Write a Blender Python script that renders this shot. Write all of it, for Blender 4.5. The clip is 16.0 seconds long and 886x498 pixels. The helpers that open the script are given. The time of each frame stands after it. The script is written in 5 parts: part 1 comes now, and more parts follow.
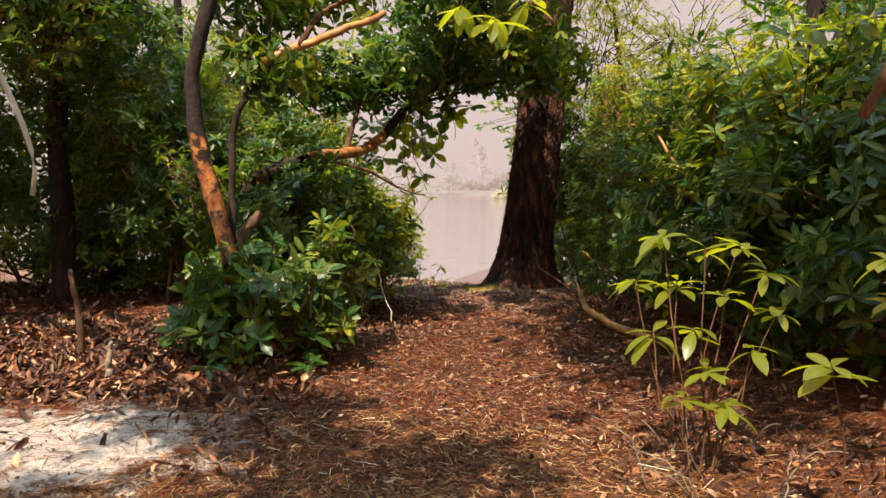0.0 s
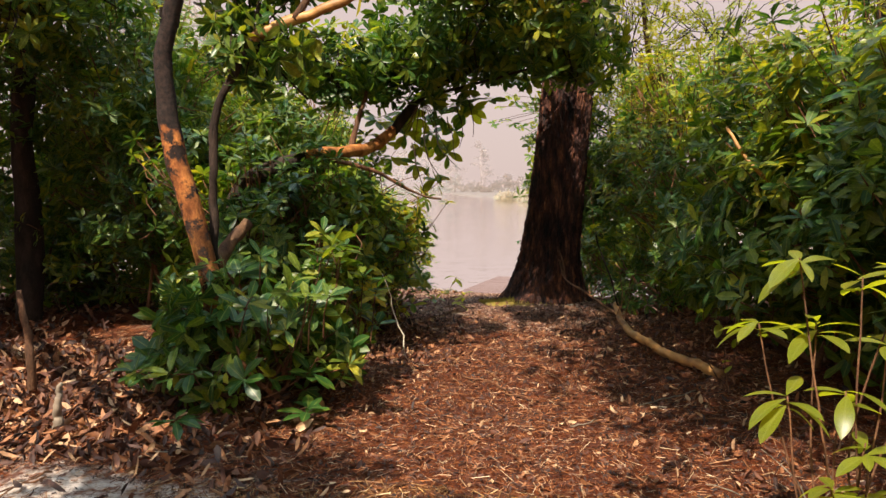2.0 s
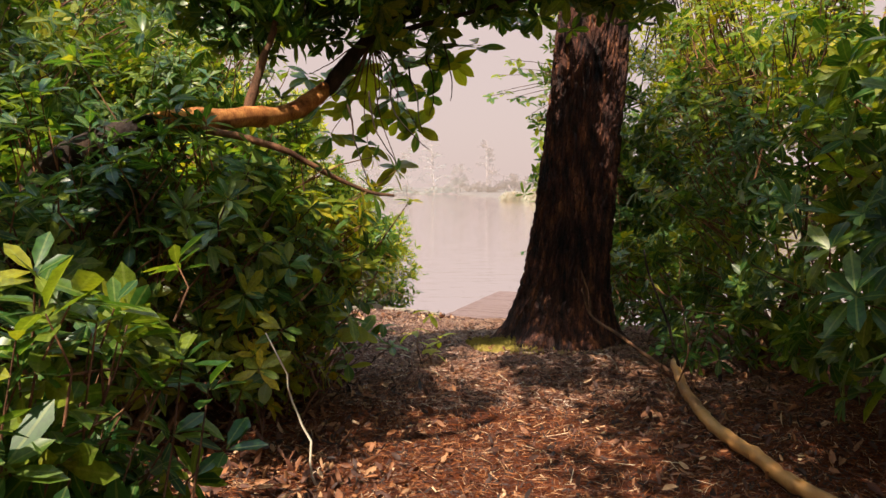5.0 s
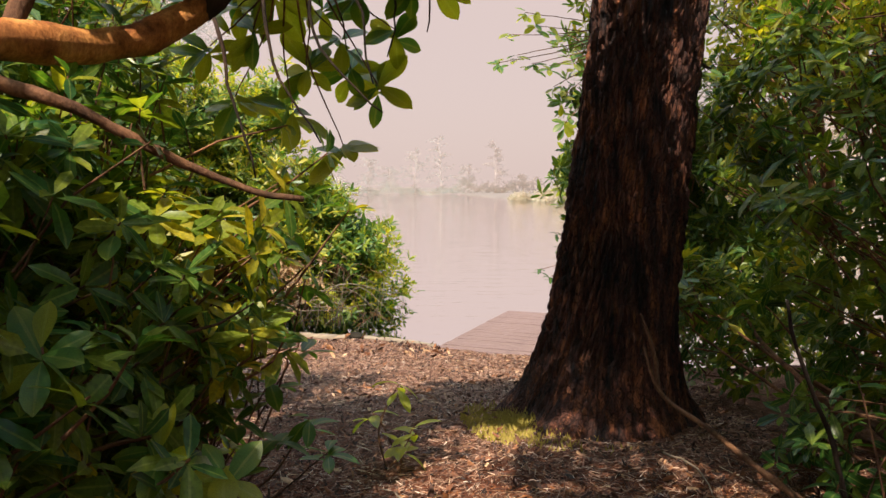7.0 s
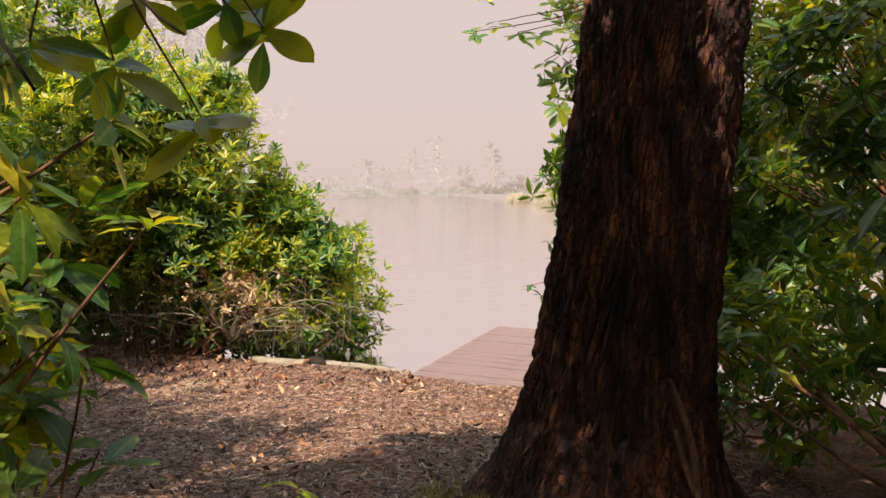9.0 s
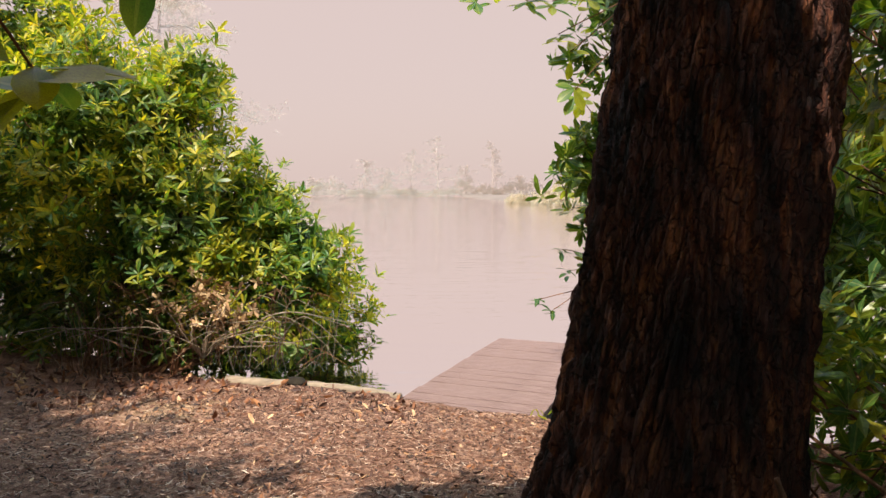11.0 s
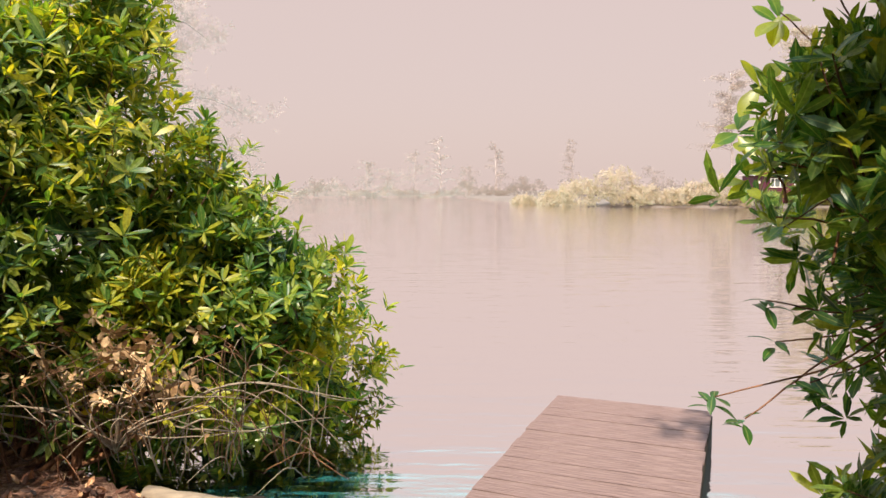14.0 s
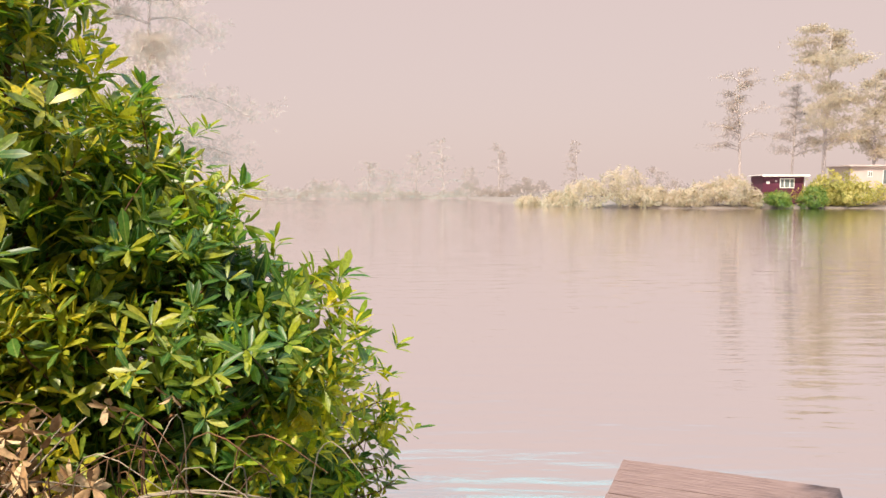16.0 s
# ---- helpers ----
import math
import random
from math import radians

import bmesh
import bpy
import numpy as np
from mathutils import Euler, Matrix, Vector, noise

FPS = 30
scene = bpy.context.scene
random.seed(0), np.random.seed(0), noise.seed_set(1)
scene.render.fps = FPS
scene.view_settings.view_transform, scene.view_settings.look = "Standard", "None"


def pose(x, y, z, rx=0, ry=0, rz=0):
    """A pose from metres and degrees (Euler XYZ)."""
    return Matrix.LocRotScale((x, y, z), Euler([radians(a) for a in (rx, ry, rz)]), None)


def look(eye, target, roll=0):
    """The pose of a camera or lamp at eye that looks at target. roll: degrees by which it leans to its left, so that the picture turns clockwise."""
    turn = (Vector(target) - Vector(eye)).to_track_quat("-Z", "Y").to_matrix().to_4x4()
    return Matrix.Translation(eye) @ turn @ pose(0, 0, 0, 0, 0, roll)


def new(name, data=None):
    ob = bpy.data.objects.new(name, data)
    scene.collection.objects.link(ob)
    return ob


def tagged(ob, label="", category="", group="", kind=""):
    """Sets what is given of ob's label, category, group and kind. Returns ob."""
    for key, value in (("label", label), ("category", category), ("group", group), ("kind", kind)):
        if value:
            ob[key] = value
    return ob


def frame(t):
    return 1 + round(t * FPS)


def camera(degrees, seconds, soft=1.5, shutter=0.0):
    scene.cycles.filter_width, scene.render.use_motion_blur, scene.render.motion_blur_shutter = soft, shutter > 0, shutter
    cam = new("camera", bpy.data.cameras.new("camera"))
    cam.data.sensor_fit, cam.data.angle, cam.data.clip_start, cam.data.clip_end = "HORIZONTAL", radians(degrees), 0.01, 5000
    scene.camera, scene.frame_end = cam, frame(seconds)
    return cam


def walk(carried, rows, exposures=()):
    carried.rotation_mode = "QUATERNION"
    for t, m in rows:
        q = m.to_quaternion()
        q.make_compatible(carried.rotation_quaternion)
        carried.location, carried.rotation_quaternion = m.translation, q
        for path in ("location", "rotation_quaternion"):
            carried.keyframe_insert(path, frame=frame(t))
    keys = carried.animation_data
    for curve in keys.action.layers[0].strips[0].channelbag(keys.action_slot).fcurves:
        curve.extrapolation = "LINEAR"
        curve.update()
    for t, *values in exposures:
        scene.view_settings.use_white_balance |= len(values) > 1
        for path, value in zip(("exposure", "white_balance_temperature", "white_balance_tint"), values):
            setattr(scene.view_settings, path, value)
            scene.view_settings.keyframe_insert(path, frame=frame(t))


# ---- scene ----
cam = camera(62.1, 16.0)
EXPOSURE = 1.0
METRES, EYE, TILT, LEAN, TURN = 13.0, 1.5, -5.0, 0.0, 0.0
ROWS = [
    (0.0, 0.0, 0.0, 0.0, 0.0, 0.0, -0.0),
    (0.5, -0.0019, 0.0269, 0.0028, 0.04, 0.02, 0.01),
    (1.0, -0.0065, 0.0508, 0.0051, 0.1, 0.04, 0.02),
    (1.5, -0.0069, 0.0668, 0.0075, 0.08, 0.04, 0.01),
    (2.0, -0.0131, 0.083, 0.0079, 0.11, 0.14, 0.05),
    (2.5, -0.0148, 0.1072, 0.0083, 0.08, 0.22, 0.09),
    (3.0, -0.0094, 0.1379, 0.0087, 0.1, 0.26, 0.07),
    (3.5, -0.0039, 0.177, 0.0109, 0.09, 0.27, 0.1),
    (4.0, 0.0049, 0.2189, 0.0152, 0.13, 0.18, 0.09),
    (6.5, 0.0156, 0.4318, 0.0313, 1.25, 0.15, -0.25),
    (7.0, 0.0212, 0.4786, 0.0356, 1.22, 0.19, -0.21),
    (7.5, 0.0269, 0.5291, 0.0391, 1.18, 0.2, -0.18),
    (8.0, 0.0306, 0.5454, 0.0404, 1.17, 0.2, -0.16),
    (8.5, 0.0347, 0.5618, 0.0416, 1.15, 0.26, -0.14),
    (9.0, 0.0382, 0.5793, 0.0436, 1.12, 0.28, -0.11),
    (11.5, 0.0395, 0.6612, 0.0498, 1.06, 0.35, -0.16),
    (12.0, 0.0373, 0.6764, 0.0512, 1.08, 0.37, -0.17),
    (12.5, 0.0347, 0.6923, 0.0524, 1.08, 0.39, -0.19),
    (13.0, 0.0326, 0.728, 0.0554, 1.16, 0.36, -0.15),
    (13.5, 0.0225, 0.7834, 0.0595, 1.08, 0.32, -0.11),
    (14.0, 0.0112, 0.8584, 0.0642, 1.19, 0.42, -0.11),
    (14.5, 0.0059, 0.9042, 0.0693, 1.2, 0.46, -0.05),
    (15.0, 0.0031, 0.9325, 0.071, 1.24, 0.48, -0.07),
    (15.5, -0.0006, 0.9608, 0.0725, 1.29, 0.5, -0.08),
    (16.0, -0.0056, 0.9878, 0.0737, 1.35, 0.52, -0.04),
]
walk(cam, [(t, pose(0, 0, EYE, TILT, LEAN, TURN) @ pose(METRES * x, METRES * y, METRES * z, 90 + pitch, roll, yaw)) for t, x, y, z, yaw, pitch, roll in ROWS], ((0.0, EXPOSURE), (16.0, EXPOSURE)))

# ---- world and sun ----
SUN_DIR = Vector((-0.25, -0.55, 0.79)).normalized()
world = bpy.data.worlds.new("world")
scene.world = world
world.use_nodes = True
wn, wl = world.node_tree.nodes, world.node_tree.links
sky = wn.new("ShaderNodeTexSky")
sky.sky_type = "NISHITA"
sky.sun_disc = False
sky.sun_elevation = math.asin(SUN_DIR.z)
sky.sun_rotation = math.atan2(SUN_DIR.x, SUN_DIR.y)
sky.air_density, sky.dust_density = 1.0, 4.0
haze = wn.new("ShaderNodeMix")
haze.data_type = "RGBA"
haze.inputs["Factor"].default_value = 0.93
gain = wn.new("ShaderNodeVectorMath")
gain.operation = "SCALE"
gain.inputs["Scale"].default_value = 0.10
wl.new(sky.outputs["Color"], gain.inputs[0])
wl.new(gain.outputs[0], haze.inputs[6])
HAZE = (0.385, 0.302, 0.279)
# overcast veil, brighter towards the zenith
wtc = wn.new("ShaderNodeTexCoord")
wsx = wn.new("ShaderNodeSeparateXYZ")
wl.new(wtc.outputs["Generated"], wsx.inputs[0])
zen = wn.new("ShaderNodeMapRange")
zen.interpolation_type = "SMOOTHSTEP"
zen.inputs["From Min"].default_value, zen.inputs["From Max"].default_value = 0.35, 1.0
zen.inputs["To Min"].default_value, zen.inputs["To Max"].default_value = 1.0, 3.4
wl.new(wsx.outputs["Z"], zen.inputs["Value"])
veil = wn.new("ShaderNodeVectorMath")
veil.operation = "SCALE"
vt = wn.new("ShaderNodeMapRange")
vt.data_type = "FLOAT_VECTOR"
vt.inputs[7].default_value, vt.inputs[8].default_value = (0.30, 0.30, 0.30), (0.95, 0.95, 0.95)
vt.inputs[9].default_value, vt.inputs[10].default_value = HAZE, (0.24, 0.34, 0.42)
wcz = wn.new("ShaderNodeCombineXYZ")
for k in range(3):
    wl.new(wsx.outputs["Z"], wcz.inputs[k])
wl.new(wcz.outputs[0], vt.inputs[6])
wl.new(vt.outputs[1], veil.inputs[0])
wl.new(zen.outputs[0], veil.inputs["Scale"])
wl.new(veil.outputs[0], haze.inputs[7])
wl.new(haze.outputs[2], wn["Background"].inputs["Color"])
wn["Background"].inputs["Strength"].default_value = 1.0
sun = new("sun", bpy.data.lights.new("sun", "SUN"))
sun.data.energy = 5.0
sun.data.angle = radians(0.6)
sun.data.color = (1.0, 0.86, 0.68)
sun.matrix_world = look(SUN_DIR * 50, (0, 0, 0))


# ---- materials ----
def mat(name):
    m = bpy.data.materials.new(name)
    m.use_nodes = True
    n = m.node_tree.nodes
    return m, n, m.node_tree.links, n["Principled BSDF"]


def ramp(n, stops):
    r = n.new("ShaderNodeValToRGB")
    e = r.color_ramp.elements
    while len(e) < len(stops):
        e.new(0.5)
    for el, (p, c) in zip(e, stops):
        el.position, el.color = p, (*c, 1)
    return r


def noise_tex(n, l, scale, detail=5, rough=0.6, coord="Object", stretch=None):
    tc = n.new("ShaderNodeTexCoord")
    nt = n.new("ShaderNodeTexNoise")
    nt.inputs["Scale"].default_value, nt.inputs["Detail"].default_value, nt.inputs["Roughness"].default_value = scale, detail, rough
    if stretch:
        mp = n.new("ShaderNodeMapping")
        mp.inputs["Scale"].default_value = stretch
        l.new(tc.outputs[coord], mp.inputs["Vector"])
        l.new(mp.outputs[0], nt.inputs["Vector"])
    else:
        l.new(tc.outputs[coord], nt.inputs["Vector"])
    return nt


def bump(n, l, src, bsdf, strength=0.5, dist=0.02):
    b = n.new("ShaderNodeBump")
    b.inputs["Strength"].default_value, b.inputs["Distance"].default_value = strength, dist
    l.new(src, b.inputs["Height"])
    l.new(b.outputs[0], bsdf.inputs["Normal"])


def mix_rgb(n, l, a, b, f, blend="MIX"):
    x = n.new("ShaderNodeMix")
    x.data_type, x.blend_type = "RGBA", blend
    for i, v in ((6, a), (7, b), (0, f)):
        if isinstance(v, (tuple, float, int)):
            x.inputs[i].default_value = (*v, 1) if isinstance(v, tuple) else v
        else:
            l.new(v, x.inputs[i])
    return x.outputs[2]


def leaf_mat(name, stops, rough=0.33, trans=0.38, spec=0.6, glow=(1.9, 1.75, 0.55)):
    """Foliage: hue varies leaf by leaf, light midrib, thin translucent blade."""
    m, n, l, p = mat(name)
    geo = n.new("ShaderNodeNewGeometry")
    r = ramp(n, stops)
    nt = noise_tex(n, l, 0.9, 2)
    ad = n.new("ShaderNodeMath")
    ad.operation = "MULTIPLY_ADD"
    ad.inputs[1].default_value = 0.55
    sh = n.new("ShaderNodeMath")
    sh.operation = "MULTIPLY_ADD"
    sh.inputs[1].default_value, sh.inputs[2].default_value = 1.1, -0.33
    l.new(nt.outputs["Fac"], sh.inputs[0])
    l.new(geo.outputs["Random Per Island"], ad.inputs[0])
    l.new(sh.outputs[0], ad.inputs[2])
    l.new(ad.outputs[0], r.inputs[0])
    uv = n.new("ShaderNodeUVMap")
    sx = n.new("ShaderNodeSeparateXYZ")
    l.new(uv.outputs[0], sx.inputs[0])
    rib = n.new("ShaderNodeMath")
    rib.operation = "COMPARE"
    rib.inputs[1].default_value, rib.inputs[2].default_value = 0.5, 0.06
    l.new(sx.outputs["X"], rib.inputs[0])
    k = n.new("ShaderNodeMath")
    k.operation = "MULTIPLY"
    k.inputs[1].default_value = 0.35
    l.new(rib.outputs[0], k.inputs[0])
    col = mix_rgb(n, l, r.outputs[0], (0.30, 0.34, 0.10), k.outputs[0])
    fine = noise_tex(n, l, 60, 2)
    spot = ramp(n, [(0.35, (0.72, 0.72, 0.72)), (0.62, (1.1, 1.1, 1.1))])
    l.new(fine.outputs["Fac"], spot.inputs[0])
    col = mix_rgb(n, l, col, spot.outputs[0], 1.0, "MULTIPLY")
    l.new(col, p.inputs["Base Color"])
    p.inputs["Roughness"].default_value = rough
    p.inputs["Specular IOR Level"].default_value = spec
    t = n.new("ShaderNodeBsdfTranslucent")
    warm = mix_rgb(n, l, col, glow, 1.0, "MULTIPLY")
    l.new(warm, t.inputs["Color"])
    ms = n.new("ShaderNodeMixShader")
    ms.inputs[0].default_value = trans
    l.new(p.outputs[0], ms.inputs[1])
    l.new(t.outputs[0], ms.inputs[2])
    l.new(ms.outputs[0], n["Material Output"].inputs["Surface"])
    return m


def hazy(m, k):
    """Haze over far growth, put into the material by mixing in plain transparency."""
    n, l = m.node_tree.nodes, m.node_tree.links
    out = n["Material Output"].inputs["Surface"]
    src = out.links[0].from_socket
    t = n.new("ShaderNodeBsdfTransparent")
    x = n.new("ShaderNodeMixShader")
    x.inputs[0].default_value = k
    l.new(src, x.inputs[1])
    l.new(t.outputs[0], x.inputs[2])
    l.new(x.outputs[0], out)
    return m


def bark_mat(name, dark, mid, light, scale=6.0, stretch=(1, 1, 0.25), strength=0.8, spread=(0.32, 0.5, 0.72)):
    m, n, l, p = mat(name)
    a = noise_tex(n, l, scale, 8, 0.65, stretch=stretch)
    b = noise_tex(n, l, scale * 9, 5, 0.7, stretch=(1, 1, 0.5))
    c = noise_tex(n, l, 1.3, 3)
    r = ramp(n, [(spread[0], dark), (spread[1], mid), (spread[2], light)])
    l.new(a.outputs["Fac"], r.inputs[0])
    r2 = ramp(n, [(0.3, (0.55, 0.5, 0.5)), (0.7, (1.25, 1.2, 1.15))])
    l.new(b.outputs["Fac"], r2.inputs[0])
    r3 = ramp(n, [(0.35, (0.6, 0.62, 0.6)), (0.65, (1.25, 1.1, 1.0))])
    l.new(c.outputs["Fac"], r3.inputs[0])
    col = mix_rgb(n, l, mix_rgb(n, l, r.outputs[0], r2.outputs[0], 1.0, "MULTIPLY"), r3.outputs[0], 1.0, "MULTIPLY")
    l.new(col, p.inputs["Base Color"])
    p.inputs["Roughness"].default_value = 0.85
    p.inputs["Specular IOR Level"].default_value = 0.25
    add = n.new("ShaderNodeMath")
    add.operation = "MULTIPLY_ADD"
    add.inputs[1].default_value = 0.7
    l.new(b.outputs["Fac"], add.inputs[0])
    l.new(a.outputs["Fac"], add.inputs[2])
    bump(n, l, add.outputs[0], p, strength, 0.02)
    return m


def plain_mat(name, c1, c2, scale=8, rough=0.7, strength=0.2, stretch=None):
    m, n, l, p = mat(name)
    a = noise_tex(n, l, scale, 6, 0.6, stretch=stretch)
    r = ramp(n, [(0.3, c1), (0.7, c2)])
    l.new(a.outputs["Fac"], r.inputs[0])
    l.new(r.outputs[0], p.inputs["Base Color"])
    p.inputs["Roughness"].default_value = rough
    bump(n, l, a.outputs["Fac"], p, strength, 0.01)
    return m


def island_mat(name, stops, rough=0.8, trans=0.0):
    m, n, l, p = mat(name)
    g = n.new("ShaderNodeNewGeometry")
    r = ramp(n, stops)
    l.new(g.outputs["Random Per Island"], r.inputs[0])
    f = noise_tex(n, l, 45, 3)
    s = ramp(n, [(0.3, (0.6, 0.6, 0.6)), (0.7, (1.2, 1.2, 1.2))])
    l.new(f.outputs["Fac"], s.inputs[0])
    l.new(mix_rgb(n, l, r.outputs[0], s.outputs[0], 1.0, "MULTIPLY"), p.inputs["Base Color"])
    p.inputs["Roughness"].default_value = rough
    return m


# LEAF and LEAF_SUN: one leaf's shaded and sunlit looks, put into colour.
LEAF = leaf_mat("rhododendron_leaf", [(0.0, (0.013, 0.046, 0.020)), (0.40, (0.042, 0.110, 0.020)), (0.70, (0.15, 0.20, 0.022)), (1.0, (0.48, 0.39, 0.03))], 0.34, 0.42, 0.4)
LEAF_SUN = leaf_mat("sunlit_leaf", [(0.0, (0.022, 0.076, 0.030)), (0.31, (0.060, 0.145, 0.024)), (0.53, (0.20, 0.25, 0.022)), (0.76, (0.43, 0.38, 0.03)), (1.0, (0.64, 0.48, 0.05))], 0.40, 0.50, 0.5)
LEAF_YOUNG = leaf_mat("young_leaf", [(0.0, (0.10, 0.17, 0.02)), (0.5, (0.29, 0.31, 0.03)), (1.0, (0.52, 0.42, 0.04))], 0.35, 0.60, 0.6, (2.2, 2.0, 0.5))
# Far-shore haze is put into these two pale leaf colours.
LEAF_FAR = leaf_mat("hazed_far_leaf", [(0.0, (0.41, 0.35, 0.325)), (0.5, (0.46, 0.39, 0.365)), (1.0, (0.51, 0.435, 0.405))], 0.8, 0.80, 0.1, (1.15, 1.1, 1.05))
LEAF_BANK = leaf_mat("hazed_bank_leaf", [(0.0, (0.36, 0.31, 0.21)), (0.4, (0.53, 0.45, 0.38)), (1.0, (0.61, 0.52, 0.47))], 0.7, 0.6, 0.1, (1.2, 1.15, 0.9))
BARK = bark_mat("pine_bark", (0.016, 0.014, 0.017), (0.105, 0.046, 0.035), (0.48, 0.20, 0.09), 13.0, (1, 1, 0.22), 1.0, (0.38, 0.54, 0.74))
def flake(m):
    """Thin flaking plates with cracks between them, over the bark's own relief."""
    n, l = m.node_tree.nodes, m.node_tree.links
    p = n["Principled BSDF"]
    tc = n.new("ShaderNodeTexCoord")
    mp = n.new("ShaderNodeMapping")
    mp.inputs["Scale"].default_value = (1, 1, 0.45)
    wob = noise_tex(n, l, 7, 4)
    add = n.new("ShaderNodeVectorMath")
    add.operation = "MULTIPLY_ADD"
    add.inputs[1].default_value = (0.12, 0.12, 0.12)
    l.new(tc.outputs["Object"], mp.inputs["Vector"])
    l.new(wob.outputs["Color"], add.inputs[0])
    l.new(mp.outputs[0], add.inputs[2])
    v = n.new("ShaderNodeTexVoronoi")
    v.feature = "DISTANCE_TO_EDGE"
    v.inputs["Scale"].default_value = 26
    l.new(add.outputs[0], v.inputs["Vector"])
    crack = ramp(n, [(0.0, (0.35, 0.32, 0.32)), (0.09, (1.0, 1.0, 1.0))])
    l.new(v.outputs["Distance"], crack.inputs[0])
    col = p.inputs["Base Color"].links[0].from_socket
    l.new(mix_rgb(n, l, col, crack.outputs[0], 1.0, "MULTIPLY"), p.inputs["Base Color"])
    first = p.inputs["Normal"].links[0].from_node
    b = n.new("ShaderNodeBump")
    b.inputs["Strength"].default_value, b.inputs["Distance"].default_value = 0.9, 0.012
    l.new(crack.outputs[0], b.inputs["Height"])
    l.new(first.outputs[0], b.inputs["Normal"])
    l.new(b.outputs[0], p.inputs["Normal"])


flake(BARK)
STEM = bark_mat("stem_bark", (0.05, 0.028, 0.018), (0.16, 0.085, 0.05), (0.34, 0.19, 0.10), 9.0, (1, 1, 0.4), 0.6)
def patchy_bark(name, top):
    m = bark_mat(name, (0.10, 0.035, 0.016), (0.34, 0.135, 0.045), (0.74, 0.34, 0.10), 10.0, (1, 1, 0.7), 1.0)
    n, l = m.node_tree.nodes, m.node_tree.links
    p = n["Principled BSDF"]
    orange = p.inputs["Base Color"].links[0].from_socket
    patch = noise_tex(n, l, 5.0, 6, 0.7)
    keep = ramp(n, [(0.49, (1, 1, 1)), (0.54, (0, 0, 0))])
    # shade on the upper trunk, painted as dark bark above a certain height
    g = n.new("ShaderNodeNewGeometry")
    sz = n.new("ShaderNodeSeparateXYZ")
    l.new(g.outputs["Position"], sz.inputs[0])
    upper_shade = n.new("ShaderNodeMapRange")
    upper_shade.inputs["From Min"].default_value, upper_shade.inputs["From Max"].default_value = top - 0.12, top + 0.08
    upper_shade.inputs["To Min"].default_value, upper_shade.inputs["To Max"].default_value = -0.03, 0.4
    l.new(sz.outputs["Z"], upper_shade.inputs["Value"])
    sub = n.new("ShaderNodeMath")
    sub.operation = "SUBTRACT"
    l.new(patch.outputs["Fac"], sub.inputs[0])
    l.new(upper_shade.outputs[0], sub.inputs[1])
    l.new(sub.outputs[0], keep.inputs[0])
    fine = noise_tex(n, l, 30, 4)
    rough = ramp(n, [(0.3, (0.010, 0.008, 0.008)), (0.7, (0.05, 0.030, 0.024))])
    l.new(fine.outputs["Fac"], rough.inputs[0])
    l.new(mix_rgb(n, l, orange, rough.outputs[0], keep.outputs[0]), p.inputs["Base Color"])
    return m


# Bright orange puts sunlight into the colour of a limb hanging in shade.
ORANGE_BARK = bark_mat("sunlit_orange_bark", (0.17, 0.06, 0.02), (0.44, 0.19, 0.06), (0.80, 0.44, 0.15), 9.0, (1, 1, 1), 0.5)
STEM_SHADED_TOP = patchy_bark("shade_topped_bark", 1.95)
PALE_WOOD = plain_mat("bleached_wood", (0.36, 0.29, 0.20), (0.68, 0.60, 0.47), 9, 0.7, 0.3, (1, 1, 0.4))
BARE_WOOD = plain_mat("bare_tan_wood", (0.10, 0.04, 0.014), (0.60, 0.30, 0.09), 7, 0.55, 0.4, (1, 0.4, 1))
STEM_DARK = bark_mat("dark_stem_bark", (0.012, 0.009, 0.008), (0.032, 0.023, 0.019), (0.08, 0.053, 0.042), 9.0, (1, 1, 0.3), 0.8)
# Distance haze again: pale bark, and bark and leaves made part transparent.
FAR_BARK = hazy(plain_mat("hazed_far_bark", (0.40, 0.34, 0.32), (0.50, 0.43, 0.41), 2), 0.55)
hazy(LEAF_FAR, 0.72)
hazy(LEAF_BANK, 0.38)


